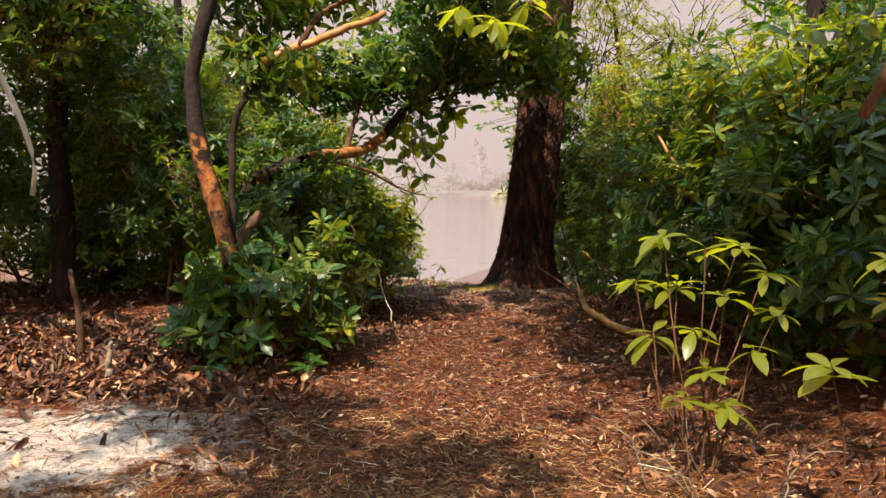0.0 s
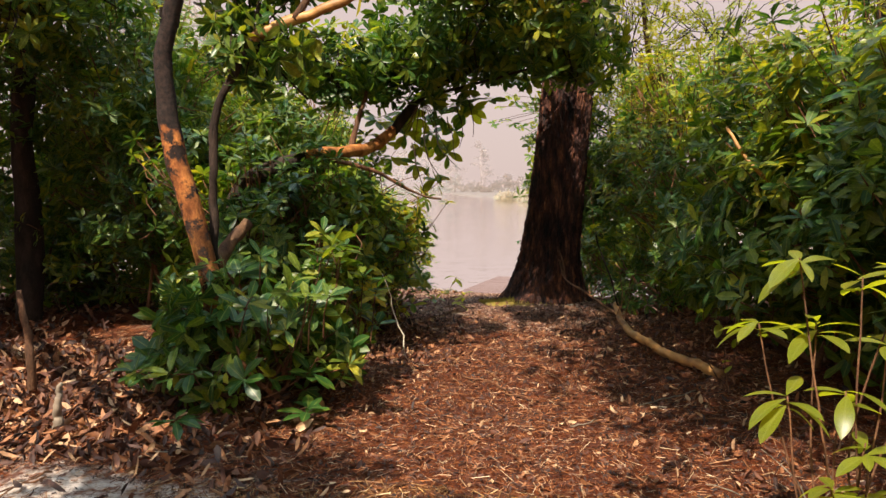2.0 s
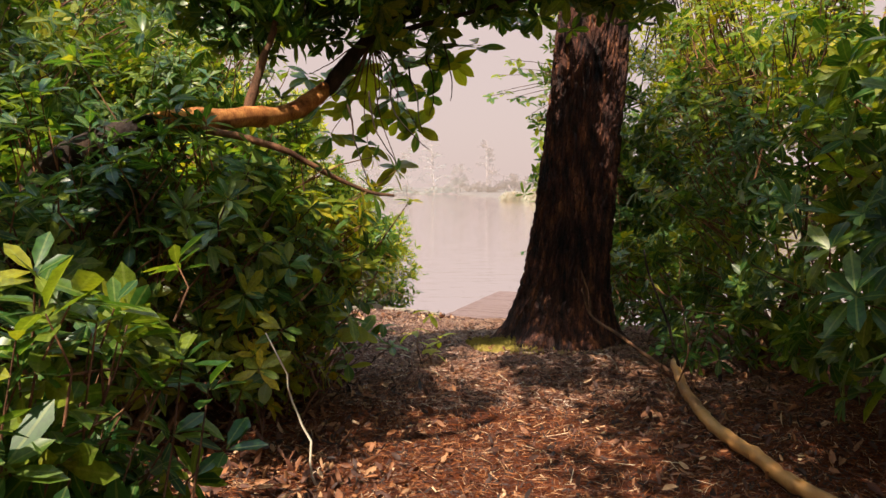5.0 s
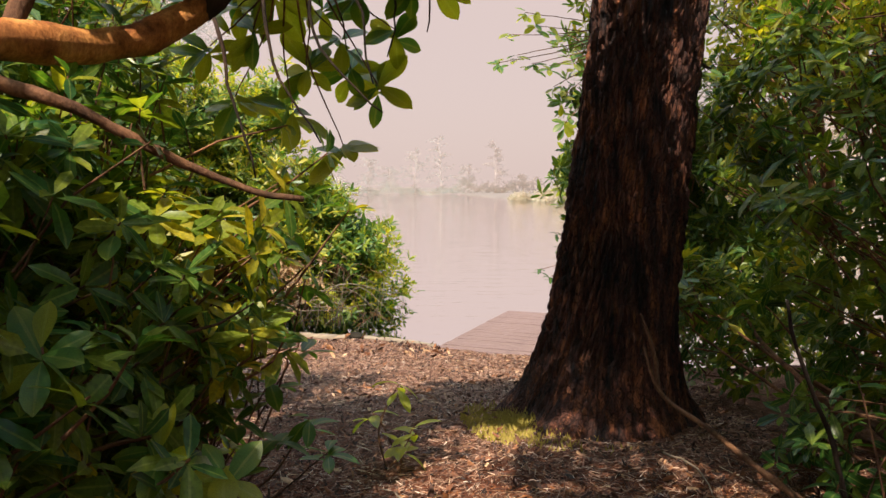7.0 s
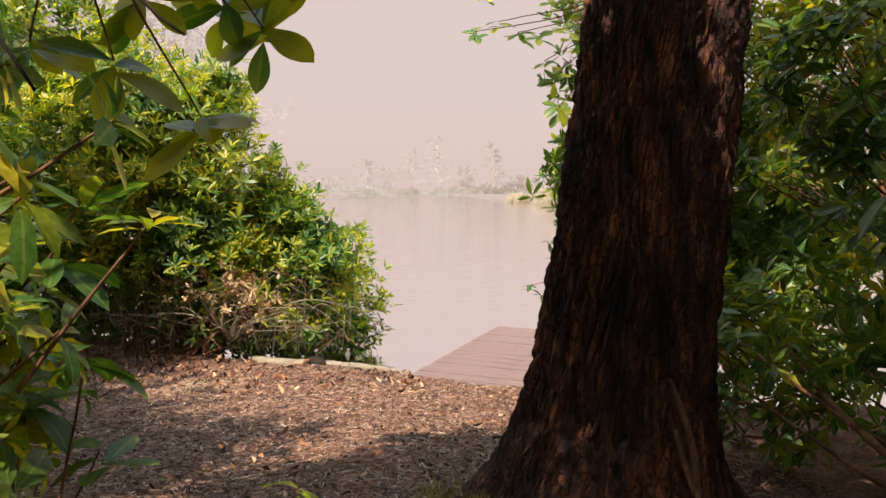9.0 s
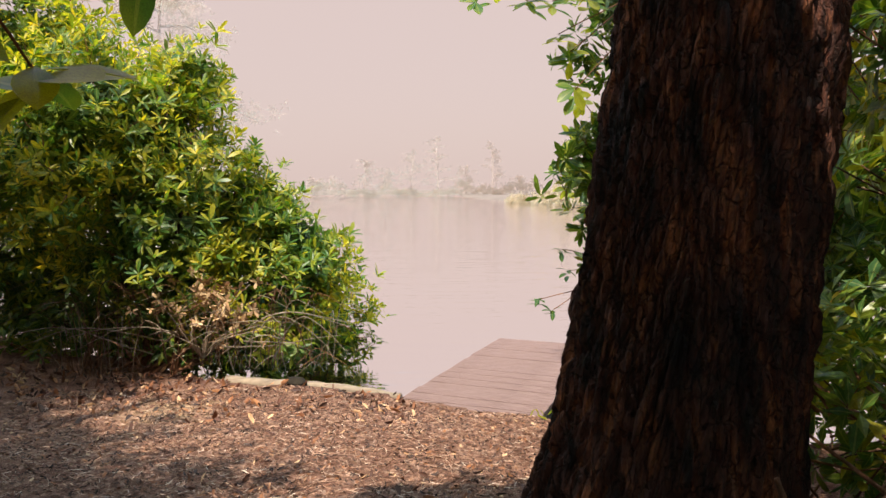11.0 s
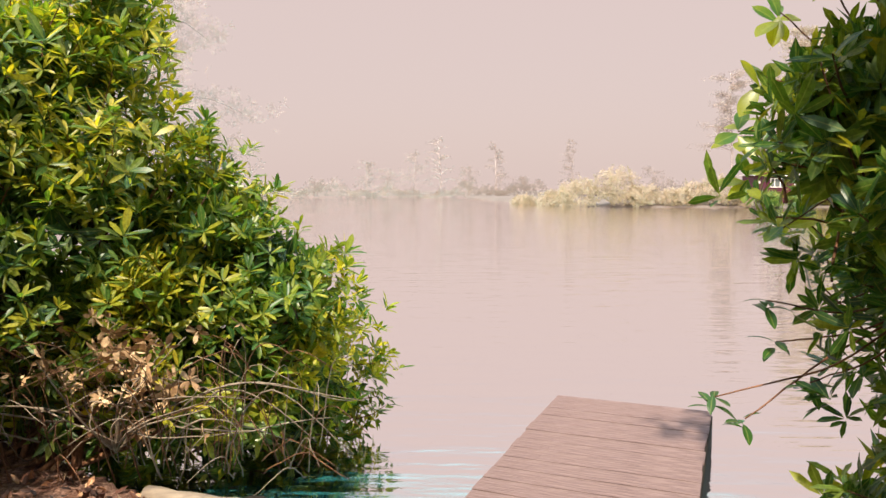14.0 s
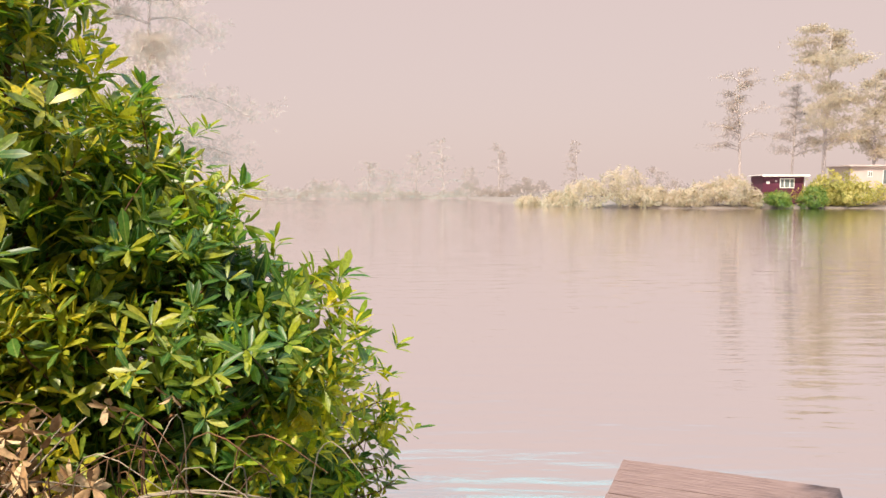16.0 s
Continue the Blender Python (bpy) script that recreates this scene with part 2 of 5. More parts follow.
def ground_material():
    m, n, l, p = mat("forest_floor")
    big = noise_tex(n, l, 0.55, 4)
    mid = noise_tex(n, l, 5.0, 6, 0.65)
    fine = noise_tex(n, l, 42, 6, 0.75)
    grain = noise_tex(n, l, 160, 3, 0.7)
    r = ramp(n, [(0.25, (0.014, 0.006, 0.005)), (0.48, (0.095, 0.023, 0.008)), (0.72, (0.29, 0.088, 0.025))])
    l.new(fine.outputs["Fac"], r.inputs[0])
    r2 = ramp(n, [(0.3, (0.55, 0.5, 0.5)), (0.7, (1.35, 1.25, 1.15))])
    l.new(mid.outputs["Fac"], r2.inputs[0])
    litter = mix_rgb(n, l, r.outputs[0], r2.outputs[0], 1.0, "MULTIPLY")
    # worn pale path towards the landing
    r3 = ramp(n, [(0.32, (0.08, 0.040, 0.028)), (0.5, (0.27, 0.155, 0.115)), (0.68, (0.52, 0.36, 0.285))])
    l.new(fine.outputs["Fac"], r3.inputs[0])
    geo = n.new("ShaderNodeNewGeometry")
    sx = n.new("ShaderNodeSeparateXYZ")
    l.new(geo.outputs["Position"], sx.inputs[0])
    mr = n.new("ShaderNodeMapRange")
    mr.inputs["From Min"].default_value, mr.inputs["From Max"].default_value = 9.0, 12.0
    l.new(sx.outputs["Y"], mr.inputs["Value"])
    mm = n.new("ShaderNodeMath")
    mm.operation = "MULTIPLY"
    l.new(mr.outputs[0], mm.inputs[0])
    wear = ramp(n, [(0.35, (0.35, 0.35, 0.35)), (0.6, (0.9, 0.9, 0.9))])
    l.new(mid.outputs["Fac"], wear.inputs[0])
    l.new(wear.outputs[0], mm.inputs[1])
    col = mix_rgb(n, l, litter, r3.outputs[0], mm.outputs[0])
    # bare pale sand patch beside the path
    vd = n.new("ShaderNodeVectorMath")
    vd.operation = "DISTANCE"
    mp = n.new("ShaderNodeMapping")
    mp.inputs["Scale"].default_value = (0.75, 1.1, 0)
    l.new(geo.outputs["Position"], mp.inputs["Vector"])
    l.new(mp.outputs[0], vd.inputs[0])
    vd.inputs[1].default_value = (-2.3 * 0.75, 4.1 * 1.1, 0)
    ds = n.new("ShaderNodeMath")
    ds.operation = "MULTIPLY_ADD"
    ds.inputs[1].default_value = 2.4
    l.new(mid.outputs["Fac"], ds.inputs[0])
    l.new(vd.outputs["Value"], ds.inputs[2])
    sr = n.new("ShaderNodeMapRange")
    sr.inputs["From Min"].default_value, sr.inputs["From Max"].default_value = 2.14, 1.74
    l.new(ds.outputs[0], sr.inputs["Value"])
    # golden dry needles round the sand and over the start of the path
    gn = noise_tex(n, l, 1.5, 5, 0.7)
    gy = n.new("ShaderNodeMapRange")
    gy.inputs["From Min"].default_value, gy.inputs["From Max"].default_value = 5.2, 3.6
    gy.inputs["To Min"].default_value, gy.inputs["To Max"].default_value = -0.12, 0.14
    l.new(sx.outputs["Y"], gy.inputs["Value"])
    gs = n.new("ShaderNodeMath")
    gs.operation = "ADD"
    l.new(gn.outputs["Fac"], gs.inputs[0])
    l.new(gy.outputs[0], gs.inputs[1])
    gk = ramp(n, [(0.50, (0, 0, 0)), (0.68, (0.42, 0.42, 0.42))])
    l.new(gs.outputs[0], gk.inputs[0])
    rgold = ramp(n, [(0.28, (0.04, 0.016, 0.007)), (0.5, (0.20, 0.092, 0.026)), (0.72, (0.42, 0.25, 0.09))])
    l.new(fine.outputs["Fac"], rgold.inputs[0])
    col = mix_rgb(n, l, col, rgold.outputs[0], gk.outputs[0])
    rs = ramp(n, [(0.3, (0.46, 0.37, 0.31)), (0.6, (0.74, 0.63, 0.56))])
    l.new(fine.outputs["Fac"], rs.inputs[0])
    col = mix_rgb(n, l, col, rs.outputs[0], sr.outputs[0])
    vd2 = n.new("ShaderNodeVectorMath")
    vd2.operation = "DISTANCE"
    l.new(geo.outputs["Position"], vd2.inputs[0])
    vd2.inputs[1].default_value = (-1.95, 14.4, -0.4)
    ds2 = n.new("ShaderNodeMath")
    ds2.operation = "MULTIPLY_ADD"
    ds2.inputs[1].default_value = 1.2
    l.new(mid.outputs["Fac"], ds2.inputs[0])
    l.new(vd2.outputs["Value"], ds2.inputs[2])
    sr2 = n.new("ShaderNodeMapRange")
    sr2.inputs["From Min"].default_value, sr2.inputs["From Max"].default_value = 1.05, 0.75
    sr2.inputs["To Max"].default_value = 0.75
    l.new(ds2.outputs[0], sr2.inputs["Value"])
    col = mix_rgb(n, l, col, (0.56, 0.40, 0.25), sr2.outputs[0])
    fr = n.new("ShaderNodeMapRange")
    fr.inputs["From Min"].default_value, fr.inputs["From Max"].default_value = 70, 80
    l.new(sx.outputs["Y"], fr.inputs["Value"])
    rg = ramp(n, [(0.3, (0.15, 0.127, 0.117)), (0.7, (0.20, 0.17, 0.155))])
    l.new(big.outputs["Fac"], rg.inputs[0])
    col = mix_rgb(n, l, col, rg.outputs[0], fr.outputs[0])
    l.new(col, p.inputs["Base Color"])
    p.inputs["Roughness"].default_value = 0.95
    p.inputs["Specular IOR Level"].default_value = 0.15
    ad = n.new("ShaderNodeMath")
    ad.operation = "MULTIPLY_ADD"
    ad.inputs[1].default_value = 0.5
    l.new(grain.outputs["Fac"], ad.inputs[0])
    l.new(fine.outputs["Fac"], ad.inputs[2])
    bump(n, l, ad.outputs[0], p, 0.9, 0.03)
    return m


def water_material():
    m, n, l, p = mat("lake_water")
    p.inputs["Base Color"].default_value = (0.06, 0.37, 0.41, 1)
    p.inputs["Specular IOR Level"].default_value = 0.1
    p.inputs["Roughness"].default_value = 0.25
    g = n.new("ShaderNodeBsdfGlossy")
    g.inputs["Color"].default_value = (0.99, 0.955, 0.945, 1)
    g.inputs["Roughness"].default_value = 0.065
    w1 = noise_tex(n, l, 1.0, 3, 0.5, stretch=(0.5, 2.6, 1))
    w2 = noise_tex(n, l, 1.0, 2, 0.5, stretch=(2.5, 7.0, 1))
    ad = n.new("ShaderNodeMath")
    ad.operation = "MULTIPLY_ADD"
    ad.inputs[1].default_value = 0.25
    l.new(w2.outputs["Fac"], ad.inputs[0])
    l.new(w1.outputs["Fac"], ad.inputs[2])
    b = n.new("ShaderNodeBump")
    b.inputs["Strength"].default_value, b.inputs["Distance"].default_value = 0.30, 0.07
    l.new(ad.outputs[0], b.inputs["Height"])
    l.new(b.outputs[0], g.inputs["Normal"])
    lw = n.new("ShaderNodeFresnel")
    lw.inputs["IOR"].default_value = 2.6
    l.new(b.outputs[0], lw.inputs["Normal"])
    rr = ramp(n, [(0.19, (0.15, 0.15, 0.15)), (0.272, (1, 1, 1))])
    l.new(lw.outputs[0], rr.inputs[0])
    ms = n.new("ShaderNodeMixShader")
    l.new(rr.outputs[0], ms.inputs[0])
    l.new(p.outputs[0], ms.inputs[1])
    l.new(g.outputs[0], ms.inputs[2])
    l.new(ms.outputs[0], n["Material Output"].inputs["Surface"])
    return m


GROUND = ground_material()
WATER = water_material()
DECK = plain_mat("weathered_deck_board", (0.112, 0.074, 0.071), (0.22, 0.155, 0.148), 5, 0.92, 0.3, (1, 12, 1))
DECK.node_tree.nodes["Principled BSDF"].inputs["Specular IOR Level"].default_value = 0.15
# Near-black so the jetty's underside reads as shade; also on posts and stone.
DARK_WOOD = plain_mat("shade_dark_timber", (0.010, 0.009, 0.008), (0.032, 0.027, 0.020), 7, 0.9)
EDGE_WOOD = plain_mat("edging_timber", (0.12, 0.092, 0.070), (0.28, 0.22, 0.16), 6, 0.8, 0.4, (0.4, 4, 4))
DARK_WOOD.node_tree.nodes["Principled BSDF"].inputs["Specular IOR Level"].default_value = 0.1
MAROON = plain_mat("maroon_boards", (0.055, 0.008, 0.026), (0.10, 0.013, 0.036), 3, 0.6)
WHITE = plain_mat("white_paint", (0.72, 0.70, 0.68), (0.82, 0.80, 0.78), 4, 0.5, 0.05)
FELT = plain_mat("roof_felt", (0.55, 0.5, 0.48), (0.7, 0.65, 0.62), 4, 0.8)
MOSS = plain_mat("moss", (0.20, 0.165, 0.03), (0.42, 0.33, 0.07), 30, 0.95, 0.8)
NEEDLE = island_mat("pine_needle", [(0.0, (0.020, 0.008, 0.006)), (0.5, (0.13, 0.032, 0.010)), (0.86, (0.34, 0.118, 0.030)), (1.0, (0.56, 0.38, 0.24))])
NEEDLE_PALE = island_mat("dry_pine_needle", [(0.0, (0.065, 0.030, 0.020)), (0.5, (0.235, 0.115, 0.074)), (0.9, (0.46, 0.285, 0.20)), (1.0, (0.66, 0.52, 0.42))])
NEEDLE_GOLD = island_mat("golden_needle", [(0.0, (0.07, 0.026, 0.009)), (0.5, (0.21, 0.095, 0.027)), (0.85, (0.40, 0.22, 0.07)), (1.0, (0.60, 0.44, 0.26))])
DEADLEAF = island_mat("dead_leaf", [(0.0, (0.020, 0.009, 0.007)), (0.5, (0.095, 0.030, 0.014)), (0.85, (0.29, 0.112, 0.040)), (1.0, (0.58, 0.38, 0.22))], 0.7)
GLASS = plain_mat("window_glass", (0.10, 0.12, 0.12), (0.16, 0.18, 0.18), 2, 0.08, 0.0)


# ---- geometry tools ----
class Geo:
    """Collects vertices and triangles, and makes one mesh of them."""

    def __init__(self):
        self.v, self.f, self.uv, self.n = [], [], [], 0

    def add(self, v, f, uv=None):
        v, f = np.asarray(v, float).reshape(-1, 3), np.asarray(f, int).reshape(-1, 3)
        self.v.append(v)
        self.f.append(f + self.n)
        self.uv.append(np.zeros((len(v), 2)) if uv is None else uv)
        self.n += len(v)

    def tube(self, pts, radii, sides=6, cap=True):
        pts = np.asarray(pts, float)
        k = len(pts)
        t = np.gradient(pts, axis=0)
        t /= np.linalg.norm(t, axis=1)[:, None] + 1e-9
        ref = np.array((0.3, 0.9, 0.2)) if abs(t[0][2]) > 0.8 else np.array((0, 0, 1.0))
        a = np.cross(t, ref)
        a /= np.linalg.norm(a, axis=1)[:, None] + 1e-9
        b = np.cross(t, a)
        ang = np.linspace(0, 2 * np.pi, sides, endpoint=False)
        r = np.asarray(radii, float).reshape(-1, 1, 1)
        ring = pts[:, None] + r * (np.cos(ang)[None, :, None] * a[:, None] + np.sin(ang)[None, :, None] * b[:, None])
        v = ring.reshape(-1, 3)
        i, j = np.meshgrid(np.arange(k - 1), np.arange(sides), indexing="ij")
        p, q = i * sides + j, i * sides + (j + 1) % sides
        f = np.concatenate([np.stack([p, q, q + sides], -1).reshape(-1, 3), np.stack([p, q + sides, p + sides], -1).reshape(-1, 3)])
        if cap:
            v = np.concatenate([v, pts[:1], pts[-1:]])
            s = np.arange(sides)
            s2 = (s + 1) % sides
            f = np.concatenate([f, np.stack([s2, s, np.full(sides, k * sides)], -1),
                                np.stack([s + (k - 1) * sides, s2 + (k - 1) * sides, np.full(sides, k * sides + 1)], -1)])
        self.add(v, f)

    def mesh(self, name, material, smooth=True):
        v, f = np.concatenate(self.v), np.concatenate(self.f)
        me = bpy.data.meshes.new(name)
        me.vertices.add(len(v))
        me.vertices.foreach_set("co", v.ravel())
        me.loops.add(f.size)
        me.loops.foreach_set("vertex_index", f.ravel().astype(np.int32))
        me.polygons.add(len(f))
        me.polygons.foreach_set("loop_start", np.arange(0, f.size, 3, dtype=np.int32))
        me.polygons.foreach_set("use_smooth", np.full(len(f), smooth))
        uv = np.concatenate(self.uv)[f.ravel()]
        me.uv_layers.new(name="UVMap").data.foreach_set("uv", uv.ravel())
        me.update(calc_edges=True)
        me.materials.append(material)
        return me


def part(name, geo, material, parent, label="", smooth=True, kind=""):
    me = geo.mesh(name, material, smooth) if isinstance(geo, Geo) else geo
    ob = new(name, me)
    ob.parent = parent
    return tagged(ob, label, kind=kind)


def bm_mesh(name, bm, material):
    me = bpy.data.meshes.new(name)
    bm.to_mesh(me)
    bm.free()
    me.materials.append(material)
    return me


def box_bm(bm, x0, x1, y0, y1, z0, z1, bevel=0.0):
    r = bmesh.ops.create_cube(bm, size=1, matrix=Matrix.Translation(((x0 + x1) / 2, (y0 + y1) / 2, (z0 + z1) / 2)) @ Matrix.Diagonal((x1 - x0, y1 - y0, z1 - z0, 1)))
    if bevel:
        bmesh.ops.bevel(bm, geom=list({e for v in r["verts"] for e in v.link_edges}), offset=bevel, segments=1, affect="EDGES")


def box(name, x0, x1, y0, y1, z0, z1, material, bevel=0.0):
    bm = bmesh.new()
    box_bm(bm, x0, x1, y0, y1, z0, z1, bevel)
    return bm_mesh(name, bm, material)


def thing(name, label, category, at=(0, 0, 0), group="", kind=""):
    ob = new(name)
    ob.location = at
    return tagged(ob, label, category, group, kind)


rng = np.random.default_rng(7)


def curve_pts(pts, n=24, wobble=0.0):
    """A smooth line through the given points, with a slight natural wobble."""
    pts = np.asarray(pts, float)
    d = np.r_[0, np.cumsum(np.linalg.norm(np.diff(pts, axis=0), axis=1))]
    u = np.linspace(0, d[-1], n)
    m = np.gradient(pts, d, axis=0) if len(pts) > 2 else np.repeat((pts[1:] - pts[:1]) / d[-1], 2, 0)
    i = np.clip(np.searchsorted(d, u, side="right") - 1, 0, len(d) - 2)
    h = (d[i + 1] - d[i])[:, None]
    s = ((u - d[i]) / (d[i + 1] - d[i]))[:, None]
    out = (2 * s**3 - 3 * s**2 + 1) * pts[i] + (s**3 - 2 * s**2 + s) * h * m[i] + (-2 * s**3 + 3 * s**2) * pts[i + 1] + (s**3 - s**2) * h * m[i + 1]
    if wobble:
        w = rng.normal(0, 1, (n, 3))
        w = (w + np.roll(w, 1, 0) + np.roll(w, 2, 0)) / 3
        w[0] = 0
        out = out + w * wobble
    return out


# leaf blade: base, two rows of edge-rib-edge, tip
def leaf_blade(width=0.30, droop=0.25, fold=0.05, lo=False):
    if lo:
        v = np.array([(0, 0, 0), (-width / 2, 0.5, fold), (0, 0.5, 0), (width / 2, 0.5, fold), (0, 1, 0)])
        f = np.array([(0, 2, 1), (0, 3, 2), (1, 2, 4), (2, 3, 4)])
        uv = np.array([(0.5, 0), (0, 0.5), (0.5, 0.5), (1, 0.5), (0.5, 1)])
    else:
        w = width / 2
        v = np.array([(0, 0, 0), (-w * 0.78, 0.32, fold), (0, 0.30, 0), (w * 0.78, 0.32, fold), (-w * 0.92, 0.74, fold), (0, 0.76, 0), (w * 0.92, 0.74, fold), (0, 1, 0)])
        f = np.array([(0, 2, 1), (0, 3, 2), (1, 2, 5), (1, 5, 4), (2, 3, 6), (2, 6, 5), (4, 5, 7), (5, 6, 7)])
        uv = np.array([(0.5, 0), (0, 0.34), (0.5, 0.32), (1, 0.34), (0, 0.66), (0.5, 0.68), (1, 0.66), (0.5, 1)])
    v = v.copy()
    v[:, 2] -= droop * v[:, 1] ** 2
    return v, f, uv


def fine_blade(width, droop, fold=0.04, n=9):
    """A larger leaf, broadest past its middle, with a folded rib."""
    u = np.linspace(0, 1, n)
    w = width * 0.5 * (np.sin(np.pi * u**1.35) ** 0.75) + 0.012 * (1 - u)
    rows = [[(-a, t, fold * a / width * 2), (0, t, 0), (a, t, fold * a / width * 2)] for a, t in zip(w, u)]
    v = np.array(rows).reshape(-1, 3)
    uv = np.array([[(0, t), (0.5, t), (1, t)] for t in u]).reshape(-1, 2)
    i = np.arange(n - 1)[:, None] * 3 + np.arange(2)[None]
    i = i.ravel()
    f = np.concatenate([np.stack([i, i + 1, i + 4], -1), np.stack([i, i + 4, i + 3], -1)])
    v[:, 2] -= droop * v[:, 1] ** 2
    return v, f, uv


def rot_z(a):
    c, s = np.cos(a), np.sin(a)
    return np.array([(c, -s, 0), (s, c, 0), (0, 0, 1)])


def rot_x(a):
    c, s = np.cos(a), np.sin(a)
    return np.array([(1, 0, 0), (0, c, -s), (0, s, c)])


def rosette(r, leaves, lo=False, width=0.35, rise=(-0.15, 0.75), sag=(0.05, 0.45)):
    """A whorl of leaves round a shoot that points up z; leaf length about 1."""
    vs, fs, us, n = [], [], [], 0
    for i in range(leaves):
        v, f, uv = leaf_blade(width * r.uniform(0.85, 1.2), r.uniform(*sag), r.uniform(0.0, 0.07), lo)
        up = r.uniform(*rise)
        v = v * r.uniform(0.65, 1.1) + np.array((0, 0.05, 0))
        v = v @ (rot_z(i * 2.4 + r.uniform(-0.35, 0.35)) @ rot_x(up)).T + np.array((0, 0, r.uniform(-0.25, 0.05)))
        vs.append(v), fs.append(f + n), us.append(uv)
        n += len(v)
    return np.concatenate(vs), np.concatenate(fs), np.concatenate(us)


_r = np.random.default_rng(3)
ROSETTES = [rosette(_r, int(_r.integers(6, 10))) for _ in range(8)]
ROSETTES_UP = [rosette(_r, int(_r.integers(7, 11)), False, 0.27, (0.0, 0.95), (0.0, 0.25)) for _ in range(8)]
ROSETTES_FLAT = [rosette(_r, int(_r.integers(6, 10)), False, 0.37, (-0.1, 0.7), (0.0, 0.25)) for _ in range(8)]
ROSETTES_LO = [rosette(_r, int(_r.integers(6, 9)), True) for _ in range(8)]
SPRAYS_FAR = [rosette(_r, 5, True, 0.42) for _ in range(6)]


def frames_of(d, spin):
    d = d / (np.linalg.norm(d, axis=1)[:, None] + 1e-9)
    ref = np.where(np.abs(d[:, 2:3]) > 0.9, np.array((1.0, 0, 0)), np.array((0, 0, 1.0)))
    a = np.cross(ref, d)
    a /= np.linalg.norm(a, axis=1)[:, None] + 1e-9
    b = np.cross(d, a)
    c, s = np.cos(spin)[:, None], np.sin(spin)[:, None]
    return np.stack([a * c + b * s, b * c - a * s, d], axis=2)


def scatter(geo, templates, pos, d, size, r):
    """Copies of the templates' triangles at pos, pointing along d."""
    which = r.integers(0, len(templates), len(pos))
    m = frames_of(d, r.uniform(0, 6.28, len(pos)))
    for k, (v, f, uv) in enumerate(templates):
        i = np.nonzero(which == k)[0]
        if not len(i):
            continue
        w = np.einsum("kij,vj->kvi", m[i], v) * size[i][:, None, None] + pos[i][:, None]
        ff = f[None] + (np.arange(len(i)) * len(v))[:, None, None]
        geo.add(w, ff, np.tile(uv, (len(i), 1)))


def smooth_noise(p, scale, seed):
    """Cheap smooth noise in -1..1 for arrays of points."""
    r = np.random.default_rng(seed)
    out = np.zeros(len(p))
    for k in range(6):
        w = r.normal(0, 1, 3) * scale * (1 + 0.35 * k)
        out += np.sin(p @ w + r.uniform(0, 6.28)) / (1 + 0.3 * k)
    return out / 3.0


# ---- the ground's shape ----
PROFILE_Y = (-60, 5, 7, 9.6, 10.5, 11.75, 13.3, 14.5, 16)
PROFILE_Z = (0.0, 0.0, 0.03, 0.03, 0.0, -0.16, -0.33, -0.47, -0.52)
WATER_Z = -0.85


def shore_y(x):
    return np.interp(x, (-40, -8, -3.2, -1.4, 0.0, 1.15, 2.2, 5, 40), (30, 19, 16.6, 15.35, 15.0, 14.45, 13.6, 13.0, 16))


def ground_z(x, y):
    x, y = np.asarray(x, float), np.asarray(y, float)
    z = np.interp(y, PROFILE_Y, PROFILE_Z)
    z = z + 0.025 * np.sin(1.7 * x + 0.6 * y) + 0.02 * np.sin(2.9 * y - 1.3 * x) + 0.012 * np.sin(7.1 * x + 2.0) * np.sin(6.3 * y)
    z = z + 0.05 * np.clip((-x - 0.6) / 1.5, 0, 1) * np.clip((11 - y) / 3, 0, 1) + 0.10 * np.clip((x - 1.3) / 1.5, 0, 1) * np.clip((11 - y) / 3, 0, 1)
    out = np.clip((y - shore_y(x)) / 0.22, 0, 1)
    z = z * (1 - out) + out * -1.6
    # the far banks rise out of the lake again
    bank = np.interp(x, (-700, 0, 8, 11, 17, 25, 700), (225, 225, 160, 134, 110, 104, 102))
    far = np.clip((y - bank) / 3.0, 0, 1)
    return z * (1 - far) + far * (-0.72 + 0.05 * np.clip(y - bank, 0, 8))


def build_ground():
    xs = np.unique(np.concatenate([np.linspace(-700, -60, 17), np.linspace(-60, -6, 28), np.linspace(-6, 6, 121), np.linspace(6, 60, 28), np.linspace(60, 700, 17)]))
    ys = np.unique(np.concatenate([np.linspace(-500, -40, 10), np.linspace(-40, -2, 20), np.linspace(-2, 19, 191), np.linspace(19, 80, 20), np.linspace(80, 210, 80), np.linspace(210, 1500, 14)]))
    X, Y = np.meshgrid(xs, ys, indexing="ij")
    v = np.stack([X, Y, ground_z(X, Y)], -1).reshape(-1, 3)
    i, j = np.meshgrid(np.arange(len(xs) - 1), np.arange(len(ys) - 1), indexing="ij")
    a = (i * len(ys) + j).ravel()
    b = a + len(ys)
    g = Geo()
    g.add(v, np.concatenate([np.stack([a, b, b + 1], -1), np.stack([a, b + 1, a + 1], -1)]))
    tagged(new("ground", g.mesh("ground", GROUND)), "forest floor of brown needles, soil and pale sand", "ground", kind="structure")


build_ground()
wm = bmesh.new()
bmesh.ops.create_grid(wm, x_segments=1, y_segments=1, size=1, matrix=Matrix.Translation((0, 260, WATER_Z)) @ Matrix.Diagonal((700, 252, 1, 1)))
tagged(new("water", bm_mesh("water", wm, WATER)), "calm pale lake surface with faint ripples", "water", kind="structure")


# ---- bushes ----
def inside(p, lobes, shrink=0.8):
    hit = np.zeros(len(p), bool)
    for c, r in lobes:
        hit |= (((p - np.array(c)) / (np.array(r) * shrink)) ** 2).sum(1) < 1
    return hit


